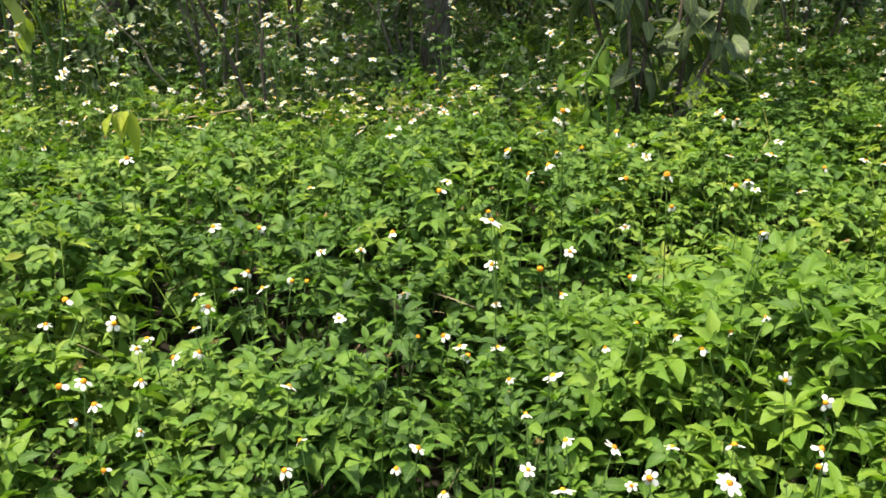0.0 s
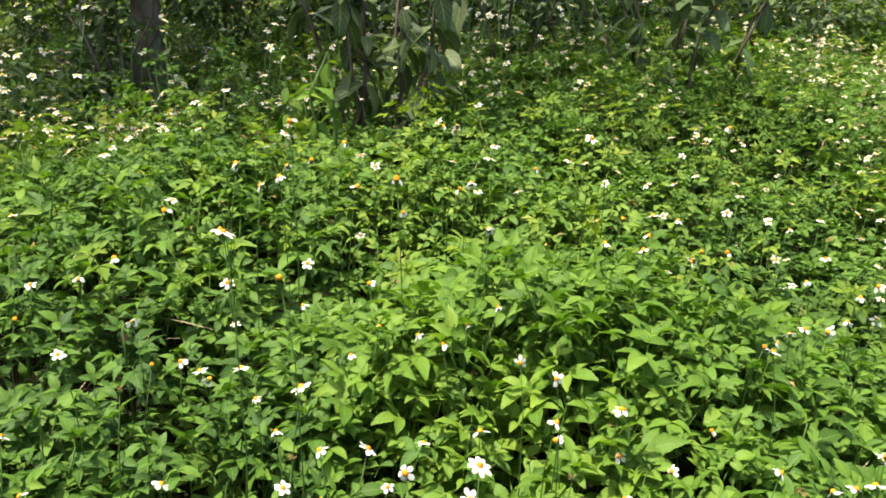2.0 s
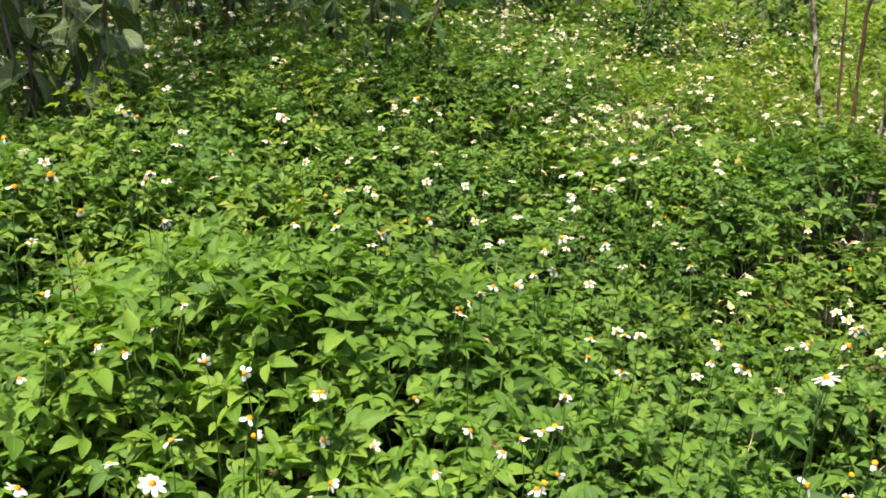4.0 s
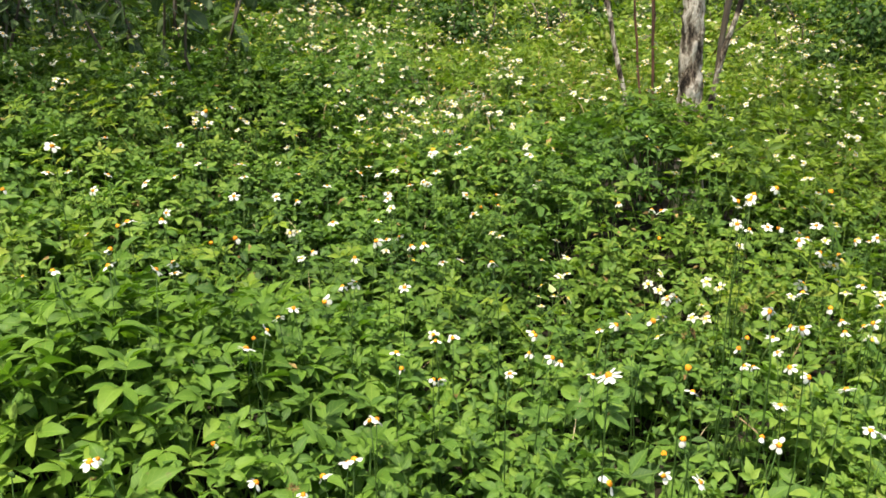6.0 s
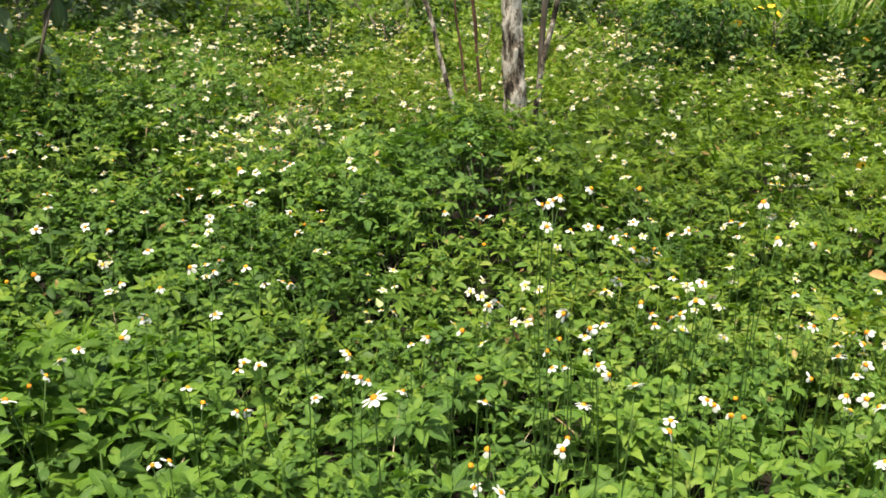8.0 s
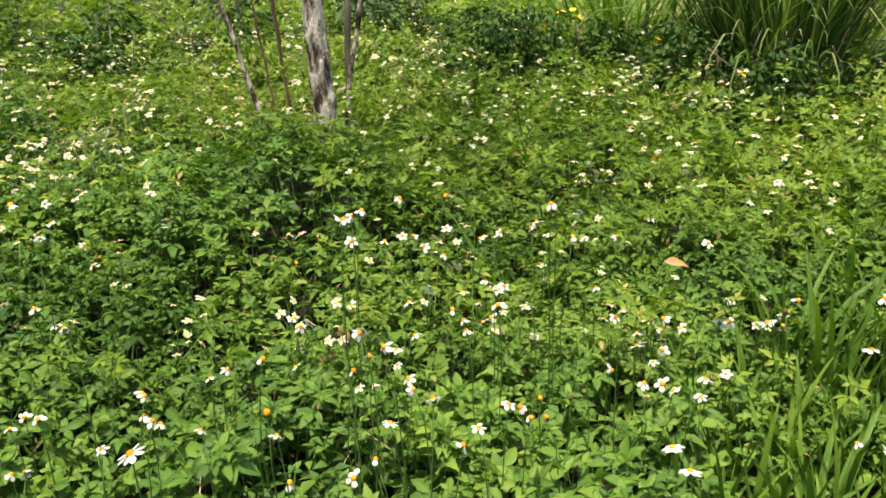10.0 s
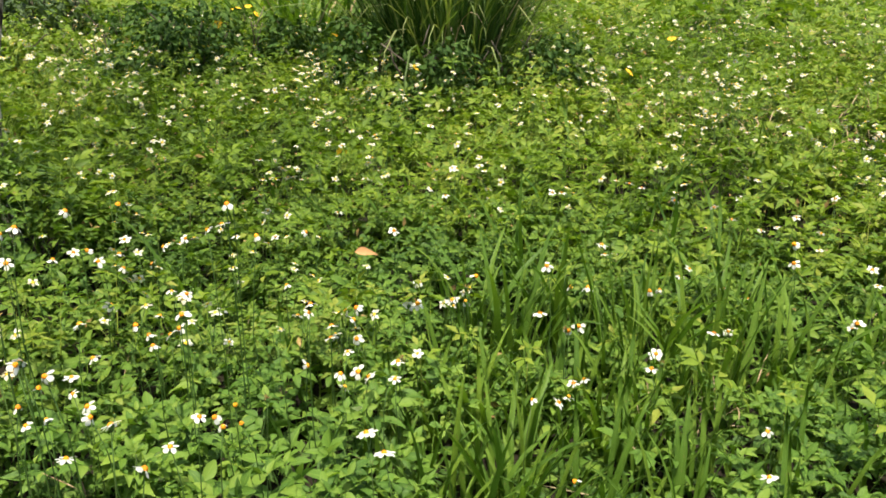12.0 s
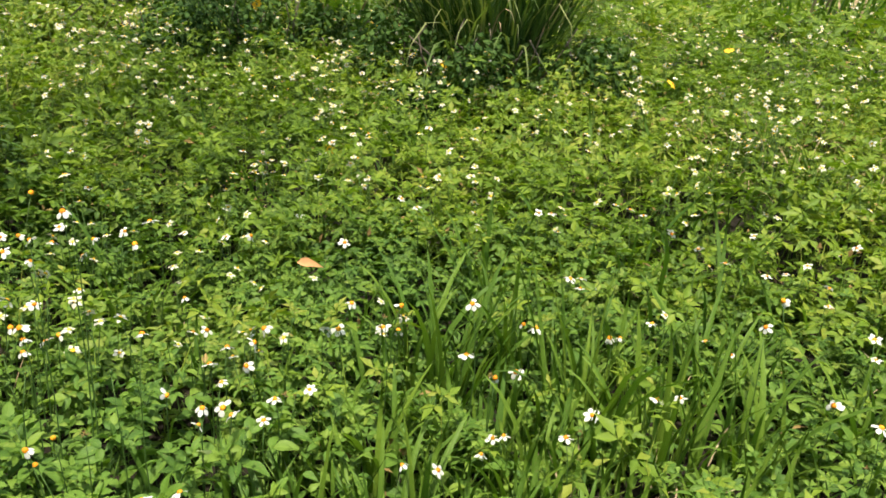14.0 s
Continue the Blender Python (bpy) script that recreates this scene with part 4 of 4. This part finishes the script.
NEAR_GRASS = "tuft of broad bright green grass blades among the weeds"
for x, y, count, tall, spread in ((2.29, -0.85, 26, 0.46, 0.09), (2.44, -0.78, 14, 0.44, 0.06), (2.13, -1.19, 28, 0.50, 0.10), (1.96, -1.32, 24, 0.44, 0.09), (1.92, -1.56, 18, 0.40, 0.08), (1.63, -0.51, 24, 0.40, 0.11), (1.54, -0.43, 22, 0.32, 0.09), (1.58, -0.62, 20, 0.33, 0.09), (1.72, -0.66, 20, 0.36, 0.09), (1.72, -0.37, 16, 0.34, 0.07),
                                  (1.46, -0.96, 22, 0.34, 0.10), (1.50, -0.76, 12, 0.36, 0.07), (2.40, -1.08, 14, 0.44, 0.07), (2.26, -1.60, 14, 0.42, 0.07), (2.70, -1.04, 12, 0.46, 0.06), (1.85, -0.95, 12, 0.36, 0.08), (1.95, -0.66, 12, 0.36, 0.07),
                                  (2.75, 0.05, 14, 0.46, 0.12), (2.0, -1.90, 14, 0.42, 0.10)):
    grass_tuft("grass_tuft", NEAR_GRASS, x, y, int(count * 0.95), tall * 1.05, 0.019, spread, grass_leaf, (0.1, 1.3))
clump = grass_tuft("grass_clump", "tall dense clump of arching green grass with some dry blades", 5.78, -1.62, 110, 1.5, 0.015, 0.42, reed_leaf, (0.4, 1.7), 6, 16, 8)
# Inner blades take a darker leaf: the clump's inner shade put into colour.
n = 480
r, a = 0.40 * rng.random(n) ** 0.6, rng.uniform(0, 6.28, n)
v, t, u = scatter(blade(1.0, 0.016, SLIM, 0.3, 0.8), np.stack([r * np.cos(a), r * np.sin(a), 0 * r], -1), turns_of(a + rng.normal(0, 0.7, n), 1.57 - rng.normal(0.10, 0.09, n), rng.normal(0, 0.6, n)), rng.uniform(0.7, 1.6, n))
part("dense_core", mesh("dense_core", v, t, bush_leaf, u), clump, "crowded upright blades coloured dark for the shade inside the clump")
hanging = [mesh("blade", *(lambda s: (s[0], s[1], straw if k == 5 else reed_leaf, s[2]))(blade(1.0, 0.014, SLIM, 0.35, random.uniform(1.7, 2.7), 0, random.uniform(-0.8, 0.8)))) for k in range(6)]
for k in range(300):
    a, r = random.uniform(0, 6.28), random.uniform(0.15, 0.70)
    m = Matrix.Translation((r * math.cos(a), r * math.sin(a), random.uniform(0.25, 1.2))) @ Euler((0, radians(-random.uniform(45, 78)), a + random.gauss(0, 0.3))).to_matrix().to_4x4()
    part("blade", random.choices(hanging, (5, 5, 5, 5, 5, 1))[0], clump, m=m @ Matrix.Scale(random.uniform(0.45, 1.15), 4))
grass_tuft("grass_clump", "tall clump of bright green grass behind the yellow flowers", 6.9, -0.88, 120, 1.4, 0.032, 0.50, grass_leaf, (0.5, 2.0), 6)
grass_tuft("grass_clump", "tall pale grass at the far edge of the field", 8.6, -5.6, 90, 1.4, 0.034, 0.7, grass_leaf, (0.4, 1.6), 8)

x, y = strewn(9000, 3.2, 13.0)
n = len(x)
v, t, u = scatter(blade(1.0, 0.03, (0.4, 0.5, 0.0), 0.2, 0.7), np.stack([x, y, lie(x, y)], -1), turns_of(rng.uniform(0, 6.28, n), rng.normal(1.25, 0.2, n), rng.normal(0, 0.5, n)), rng.uniform(0.25, 0.55, n))
tagged(new("field_grass", mesh("field_grass", v, t, grass_leaf, u)), "loose green grass blades between the weeds", "grass", kind="stuff")
x, y = strewn(2600, 0.8, 9.0)
n = len(x)
v, t, u = scatter(blade(1.0, 0.018, (0.4, 0.5, 0.0), 0.2, 0.3), np.stack([x, y, canopy(x, y) - rng.uniform(0.04, 0.2, n)], -1), turns_of(rng.uniform(0, 6.28, n), rng.normal(0.4, 0.5, n), rng.normal(0, 0.5, n)), rng.uniform(0.06, 0.16, n))
tagged(new("dry_litter", mesh("dry_litter", v, t, straw, u)), "dry straw-coloured stalks caught among the weeds", "dry stalks", kind="stuff")

x, y = rng.normal(1.95, 0.34, 420), rng.normal(-1.0, 0.42, 420)
keep = np.hypot(x, y) > 1.15
x, y = x[keep], y[keep]
n = len(x)
v, t, u = scatter(blade(1.0, 0.045, (0.35, 0.5, 0.4, 0.0), 0.3, 0.5), np.stack([x, y, lie(x, y)], -1), turns_of(rng.uniform(0, 6.28, n), rng.normal(1.42, 0.10, n), rng.normal(0, 0.5, n)), rng.uniform(0.16, 0.36, n))
tagged(new("short_grass", mesh("short_grass", v, t, grass_leaf, u)), "short green grass between the broad tufts", "grass", kind="stuff")
for at_x, at_y, size, count in ((4.6, 2.9, 0.4, 220), (3.7, -2.9, 0.45, 260), (1.76, -1.17, 0.10, 22), (3.62, 1.95, 0.28, 200), (0.36, 1.28, 0.05, 22)):
    x, y = rng.normal(at_x, size, count), rng.normal(at_y, size, count)
    v, t, u = scatter(blade(1.0, 0.028, (0.3, 0.5, 0.0), 0.2, 0.8), np.stack([x, y, canopy(x, y) - 0.08], -1), turns_of(rng.uniform(0, 6.28, count), rng.normal(0.9, 0.4, count), rng.normal(0, 0.5, count)), rng.uniform(0.07, 0.17, count))
    tagged(new("dry_weeds", mesh("dry_weeds", v, t, straw, u)), "patch of withered tan weed tops", "dry weeds", kind="stuff")

# ---- yellow flowers ----


def yellow_flower():
    root = tagged(new("yellow_flower"), "bright yellow open flower on a green stalk", "flower", "yellow flowers in the field")
    part("stalk", stalk_meshes[0], root)
    head = part("flower_head", cup_mesh, root)
    part("disc", disc_mesh, head)
    for k in range(8):
        m = Euler((0, 0, radians(45 * k))).to_matrix().to_4x4() @ Matrix.Translation((0.0035, 0, 0)) @ Euler((0, radians(random.uniform(-5, 20)), 0)).to_matrix().to_4x4()
        part("petal", yellow_petal, head, m=m)
    return root


yellow_petal = petal_mesh(0.021, 0.012, 0.3, "petal", petal_yellow)
bloom = yellow_flower()
for k, (x, y, rise) in enumerate(((6.55, -0.28, 0.24), (6.60, -0.35, 0.25), (6.50, -0.40, 0.22), (6.20, -0.12, 0.17), (6.62, -0.23, 0.22), (6.0, -0.03, 0.08), (3.60, -0.56, 0.1), (6.0, -0.9, 0.1), (4.6, -2.4, 0.1), (5.2, -3.0, 0.1), (4.9, -1.2, 0.08))):
    plant_flower(bloom, x, y, float(canopy(x, y)) + rise, k == 0)

# ---- trees and shrubs ----


def wander(start, end, count, jitter):
    a, b = Vector(start), Vector(end)
    pts = [a.lerp(b, k / count) for k in range(count + 1)]
    return [p + Vector((random.gauss(0, jitter), random.gauss(0, jitter), 0)) * (0 if k == 0 else 1) for k, p in enumerate(pts)]


def crown_mesh(name, centres, count, size, material, flat=0.6, profile=DIAMOND):
    """Leaves in loose clumps round centres (x, y, z, radius)."""
    shape = blade(1.0, 0.42, profile, 0.25, 0.5) if profile else sliver(1.0, 0.5)
    per = np.array([c[3] ** 2 for c in centres])
    which = rng.choice(len(centres), count, p=per / per.sum())
    c = np.array(centres)[which]
    off = rng.normal(0, 1, (count, 3))
    off /= np.linalg.norm(off, axis=1)[:, None]
    off *= (c[:, 3] * rng.random(count) ** 0.45)[:, None] * np.array((1, 1, flat))
    turns = turns_of(np.arctan2(off[:, 1], off[:, 0]) + rng.normal(0, 0.8, count), rng.normal(-0.35, 0.4, count), rng.normal(0, 0.5, count))
    v, t, u = scatter(shape, c[:, :3] + off, turns, rng.uniform(0.7, 1.3, count) * size)
    return mesh(name, v, t, material, u)


def tree(label, x, y, trunk_r, lean, tall, stems, crown_r, leaves, material):
    """A trunk with limbs and a loose crown."""
    root = tagged(new("tree"), label, "tree")
    z = float(lie(x, y)) - 0.03
    root.location = (x, y, z)
    top = Vector((lean[0] * tall, lean[1] * tall, tall))
    pts = wander((0, 0, 0), top, 9, 0.012)
    fine = [pts[k // 18].lerp(pts[k // 18 + 1], k % 18 / 18) + Vector((random.gauss(0, 0.002), random.gauss(0, 0.002), 0)) for k in range(162)]
    part("trunk", mesh("trunk", *tube(fine, [trunk_r * (1.04 - 0.0037 * k + 0.55 * math.exp(-k / 9)) * random.uniform(0.96, 1.04) for k in range(162)], 20, 0.10)[:2], material), root)
    centres = []
    for k in range(7):
        a = 2 * math.pi * k / 7 + random.uniform(-0.3, 0.3)
        start = pts[5 + k % 4]
        end = start + Vector((math.cos(a), math.sin(a), random.uniform(0.35, 0.8))) * crown_r * random.uniform(0.6, 0.95)
        part("limb", mesh("limb", *tube(wander(start, end, 5, 0.04), [trunk_r * 0.45 * (1 - 0.15 * j) for j in range(6)], 6)[:2], material), root)
        centres += [(*end, crown_r * random.uniform(0.35, 0.55)), (*start.lerp(end, 0.6), crown_r * 0.35)]
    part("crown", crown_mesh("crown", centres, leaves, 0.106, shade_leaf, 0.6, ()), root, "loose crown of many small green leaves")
    for dx, dy, lx, ly, r, m in stems:
        p = wander((dx, dy, 0), (dx + lx * 2.4, dy + ly * 2.4, 2.4), 22, 0.004)
        part("side_stem", mesh("side_stem", *tube(p, [0.8 * r * (1 - 0.025 * k) * random.uniform(0.85, 1.2) for k in range(23)], 8, 0.12)[:2], m), root)
    return root


tree("slender tree with mottled grey bark and thin side stems", 3.66, 0.80, 0.047, (-0.01, 0.055), 4.6,
     ((0.03, 0.07, 0.0, -0.20, 0.017, bark), (0.04, -0.01, 0.02, -0.06, 0.019, bark_grey), (0.0, 0.20, 0.0, 0.25, 0.014, bark), (0.05, 0.19, 0.0, 0.05, 0.012, bark_red),
      (0.03, 0.20, -0.02, 0.12, 0.007, bark_red)),
     1.3, 500, bark)
for x, y, r, tall, crown_r in ((-3.4, 5.8, 0.10, 4.2, 2.0), (-0.9, 5.9, 0.09, 4.2, 2.2), (0.9, 5.0, 0.08, 4.0, 2.0), (3.3, 6.0, 0.10, 4.2, 2.1), (2.3, 5.0, 0.03, 3.4, 1.7), (4.4, 5.2, 0.05, 3.6, 1.4), (6.2, 7.0, 0.10, 4.6, 1.9), (-5.0, 3.6, 0.10, 4.4, 1.9)):
    tree("shady tree with a grey trunk behind the thicket", x, y, r, (random.uniform(-0.06, 0.06), random.uniform(-0.06, 0.03)), tall, (), crown_r * 0.95, 2300, bark_grey)


def shrub(name, label, x, y, stems, tall, spread, leaf, count, size, material, wood, droop=0.6, low=0.25, hang=(-30, 45)):
    """Stems that fan out from one base, with single leaves along them."""
    root = tagged(new(name), label, "shrub")
    root.location = (x, y, float(lie(x, y)) - 0.02)
    leaf_kinds = [mesh("leaf", *(lambda s: (s[0], s[1], material, s[2]))(blade(1.0, leaf, (0.02, 0.30, 0.46, 0.50, 0.40, 0.22, 0.0), random.uniform(0.1, 0.35), droop * random.uniform(0.6, 1.5), 0.02, random.uniform(-0.4, 0.4)))) for k in range(5)]
    lines = []
    for k in range(stems):
        a = 2 * math.pi * k / stems + random.uniform(-0.5, 0.5)
        out = spread * random.uniform(0.35, 1.0)
        pts = wander((0.04 * math.cos(a), 0.04 * math.sin(a), 0), (out * math.cos(a), out * math.sin(a), tall * random.uniform(0.75, 1.0)), 6, 0.025)
        part("stem", mesh("stem", *tube(pts, [0.013 * (1 - 0.12 * j) for j in range(7)], 6, 0.06)[:2], wood), root)
        lines.append(pts)
    for k in range(count):
        pts = random.choice(lines)
        s = low + (1 - low) * random.random() ** 0.8
        f = s * (len(pts) - 1)
        p = pts[min(int(f), len(pts) - 2)].lerp(pts[min(int(f), len(pts) - 2) + 1], f - min(int(f), len(pts) - 2))
        m = Matrix.Translation(p) @ Euler((0, 0, random.uniform(0, 6.28))).to_matrix().to_4x4()
        m = m @ Euler((radians(random.uniform(-25, 25)), radians(random.uniform(*hang)), 0)).to_matrix().to_4x4() @ Matrix.Scale(size * random.uniform(0.65, 1.2), 4)
        part("leaf", random.choice(leaf_kinds), root, m=m)
    return root


shrub("shrub", "shrub with large drooping grey-green leaves at the thicket's edge", 1.47, 3.42, 8, 1.65, 0.50, 0.40, 200, 0.18, broad_leaf, bark_grey, 0.9, 0.2, (-15, 62))
shrub("shrub", "young shrub with light green toothed leaves", 1.03, 3.16, 4, 0.95, 0.18, 0.36, 44, 0.105, fresh_leaf, stem_green, 0.8, 0.4, (-10, 60))
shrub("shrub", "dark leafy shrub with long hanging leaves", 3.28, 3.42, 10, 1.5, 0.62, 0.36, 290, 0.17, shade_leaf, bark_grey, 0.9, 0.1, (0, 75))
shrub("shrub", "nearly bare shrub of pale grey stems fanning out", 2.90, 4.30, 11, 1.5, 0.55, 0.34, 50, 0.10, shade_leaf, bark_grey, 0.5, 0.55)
shrub("shrub", "lime green hanging leaves on thin stems", -1.10, 4.35, 4, 1.42, 0.25, 0.30, 22, 0.19, lime_leaf, stem_green, 0.9, 0.78, (30, 80))
yellowing_leaf = leafy("yellowing_leaf", [(0.1, (0.15, 0.21, 0.015)), (0.5, (0.26, 0.32, 0.02)), (0.9, (0.36, 0.39, 0.04))], glow=0.3, vein=0.5, scars=0.05)
seedling = tagged(new("seedling"), "thin seedling with a few yellow-green leaves hanging down", "seedling")
part("stem", mesh("stem", *tube([(-0.60, 2.86, 0.10), (-0.61, 2.84, 0.50), (-0.60, 2.82, 0.82), (-0.585, 2.81, 0.872), (-0.555, 2.80, 0.868)], (0.006, 0.005, 0.004, 0.003, 0.002), 6)[:2], stem_green), seedling)
for x, z, size, heading, rise, wide in ((-0.567, 0.872, 0.142, -84, 80, 0.27), (-0.594, 0.876, 0.088, -104, 68, 0.58), (-0.618, 0.872, 0.075, -150, 66, 0.46), (-0.605, 0.870, 0.082, -60, 74, 0.45), (-0.628, 0.860, 0.062, -125, 55, 0.5), (-0.575, 0.876, 0.07, -130, 50, 0.5)):
    shape = blade(1.0, wide, (0.02, 0.34, 0.48, 0.50, 0.45, 0.37, 0.26, 0.13, 0.0), 0.45, 0.35, 0.07, 0.3)
    part("leaf", mesh("leaf", shape[0], shape[1], yellowing_leaf, shape[2]), seedling, m=Matrix.Translation((x, 2.80, z)) @ Euler((0, 0, radians(heading))).to_matrix().to_4x4() @ Euler((0, radians(rise), 0)).to_matrix().to_4x4() @ Matrix.Scale(size, 4))
BUSHES_BEHIND = [(2.6, 5.6, 1.3), (4.9, 5.3, 1.2), (-1.4, 5.4, 1.4), (0.1, 5.9, 1.5), (1.6, 5.7, 1.5), (3.9, 6, 1.5), (0.2, 6.8, 1.8), (2, 6.6, 1.8), (3.6, 6.8, 1.8), (-1.4, 7, 1.8), (5.2, 6.8, 1.8), (-2.6, 7.2, 2), (-0.6, 7.8, 2), (1, 7.6, 2), (2.6, 7.4, 2), (4.4, 7.6, 2), (-4.6, 6, 1.8), (6, 5.9, 1.6), (7.4, 6.4, 1.8), (-1.9, 6.4, 1.8), (3.4, 5.3, 1.3)]
BUSHES_AT_THE_EDGE = [(-2.3, 4.3, 1.1), (-0.4, 5, 1.2), (0.7, 4.9, 1.1), (5.6, 4.2, 1), (-3.4, 4.9, 1.4), (6.8, 4.6, 1.2), (6.4, 3.2, 0.6), (5.9, 3.9, 0.7), (4.35, 3.65, 0.55), (3.35, 4.6, 0.9), (2.3, 4.6, 1.1), (2.9, 4.9, 1.2), (4.6, 4.5, 1)]
BUSHES_IN_THE_FIELD = [(6.2, 0, 0.56), (6.2, -0.40, 0.52), (5.9, -0.8, 0.36), (5.45, -1.1, 0.50), (5.3, -2.0, 0.42), (5.25, -1.65, 0.50), (5.1, -1.35, 0.44),  (6.9, 2.2, 0.5), (7.2, 0.6, 0.5), (7.3, -0.3, 0.45), (5.9, 1.9, 0.45), (6.3, 1.25, 0.45), (6.2, 0.6, 0.4), (5.6, 2.9, 0.5), (6.4, 2.55, 0.55), (8.3, 2.8, 1), (7.8, 1.2, 0.7)]
for x, y, tall in BUSHES_BEHIND + BUSHES_AT_THE_EDGE + BUSHES_IN_THE_FIELD:
    # Sunlight put into colour: low bushes out here get the lighter leaf, others dark.
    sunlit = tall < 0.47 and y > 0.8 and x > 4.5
    root = tagged(new("bush"), "leafy bush coloured yellow-green as if sunlit" if sunlit else "dark green leafy bush of small leaves", "bush", "bushes at the field's edge")
    root.location = (x, y, float(lie(x, y)) - 0.02)
    for k in range(6):
        a = 1.05 * k + random.uniform(-0.3, 0.3)
        pts = wander((0, 0, 0), (0.5 * math.cos(a) * random.random(), 0.5 * math.sin(a) * random.random(), tall * random.uniform(0.9, 1.3)), 5, 0.03)
        part("stem", mesh("stem", *tube(pts, [0.011 * (1 - 0.13 * j) for j in range(6)], 5)[:2], bark_grey), root)
    wide = min(1.0, 0.35 + 0.55 * tall)
    centres = [(random.uniform(-0.6, 0.6) * wide, random.uniform(-0.5, 0.5) * wide, random.uniform(0.15, tall), random.uniform(0.22, 0.4) * wide) for k in range(7)]
    # The taller bushes take shade_leaf, with the thicket's shade in its colour.
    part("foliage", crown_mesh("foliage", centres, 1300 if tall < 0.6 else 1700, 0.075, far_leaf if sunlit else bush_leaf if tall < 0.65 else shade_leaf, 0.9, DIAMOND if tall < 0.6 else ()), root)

# thin saplings that lean in the shade
for label, ways in (("leaning grey sapling stem in the shade", ((0.0, 0.0, -0.42, 1.9, 0.010), (0.02, 0.0, -0.2, 1.5, 0.005))), ("upright thin grey sapling stem", ((-0.14, 0.1, 0.0, 1.9, 0.008),)), ("low dry branch leaning in the thicket", ((-0.10, 0.0, -0.75, 1.1, 0.006),))):
    root = tagged(new("sapling"), label, "sapling")
    root.location = (0.0, 4.1, float(lie(0.0, 4.1)) - 0.02)
    for dx, dy, lean, tall, r in ways:
        pts = wander((dx, dy, 0), (dx + lean * tall, dy + 0.1, tall), 12, 0.012)
        part("stem", mesh("stem", *tube(pts, [r * (1 - 0.04 * k) * random.uniform(0.9, 1.1) for k in range(13)], 7, 0.08)[:2], bark_grey), root)

# ---- small loose things ----
twig = tagged(new("dry_twig"), "thin pale dry twig lying across the weeds", "twig")
part("stick", mesh("stick", *tube([(-0.66, 3.30, 0.748), (-0.5, 3.32, 0.730), (-0.38, 3.33, 0.738), (-0.22, 3.35, 0.752), (-0.21, 3.35, 0.6), (-0.22, 3.36, 0.15)], (0.002, 0.0024, 0.0026, 0.003, 0.003, 0.004), 5)[:2], straw), twig)
leaf = new("dead_leaf", mesh("dead_leaf", *(lambda s: (s[0], s[1], dead_leaf, s[2]))(blade(0.086, 0.030, OVAL, 0.5, 0.6, 0.03, 0.5))))
leaf.matrix_world = pose(2.64, -0.45, 0.39, 32, 4, -90)
tagged(leaf, "curled orange-brown fallen leaf resting on the weeds", "dead leaf")
pale_leaf = plain("pale_leaf", [(0.2, (0.40, 0.50, 0.16)), (0.6, (0.52, 0.60, 0.24)), (0.9, (0.62, 0.66, 0.34))], 40.0, 0.6, 0.3, 0.001, glow=0.3)
for x, y, z, turn in ((2.20, 0.93, 0.32, 40), (1.72, -0.30, 0.38, 130)):
    leaf = new("pale_leaf", mesh("pale_leaf", *(lambda b: (b[0], b[1], pale_leaf, b[2]))(blade(0.034, 0.030, OVAL, 0.35, 0.4, 0.02, 0.2))))
    leaf.matrix_world = pose(x, y, z, 20, -48, turn)
    tagged(leaf, "small pale yellow-green leaf held up among the weeds", "leaf")
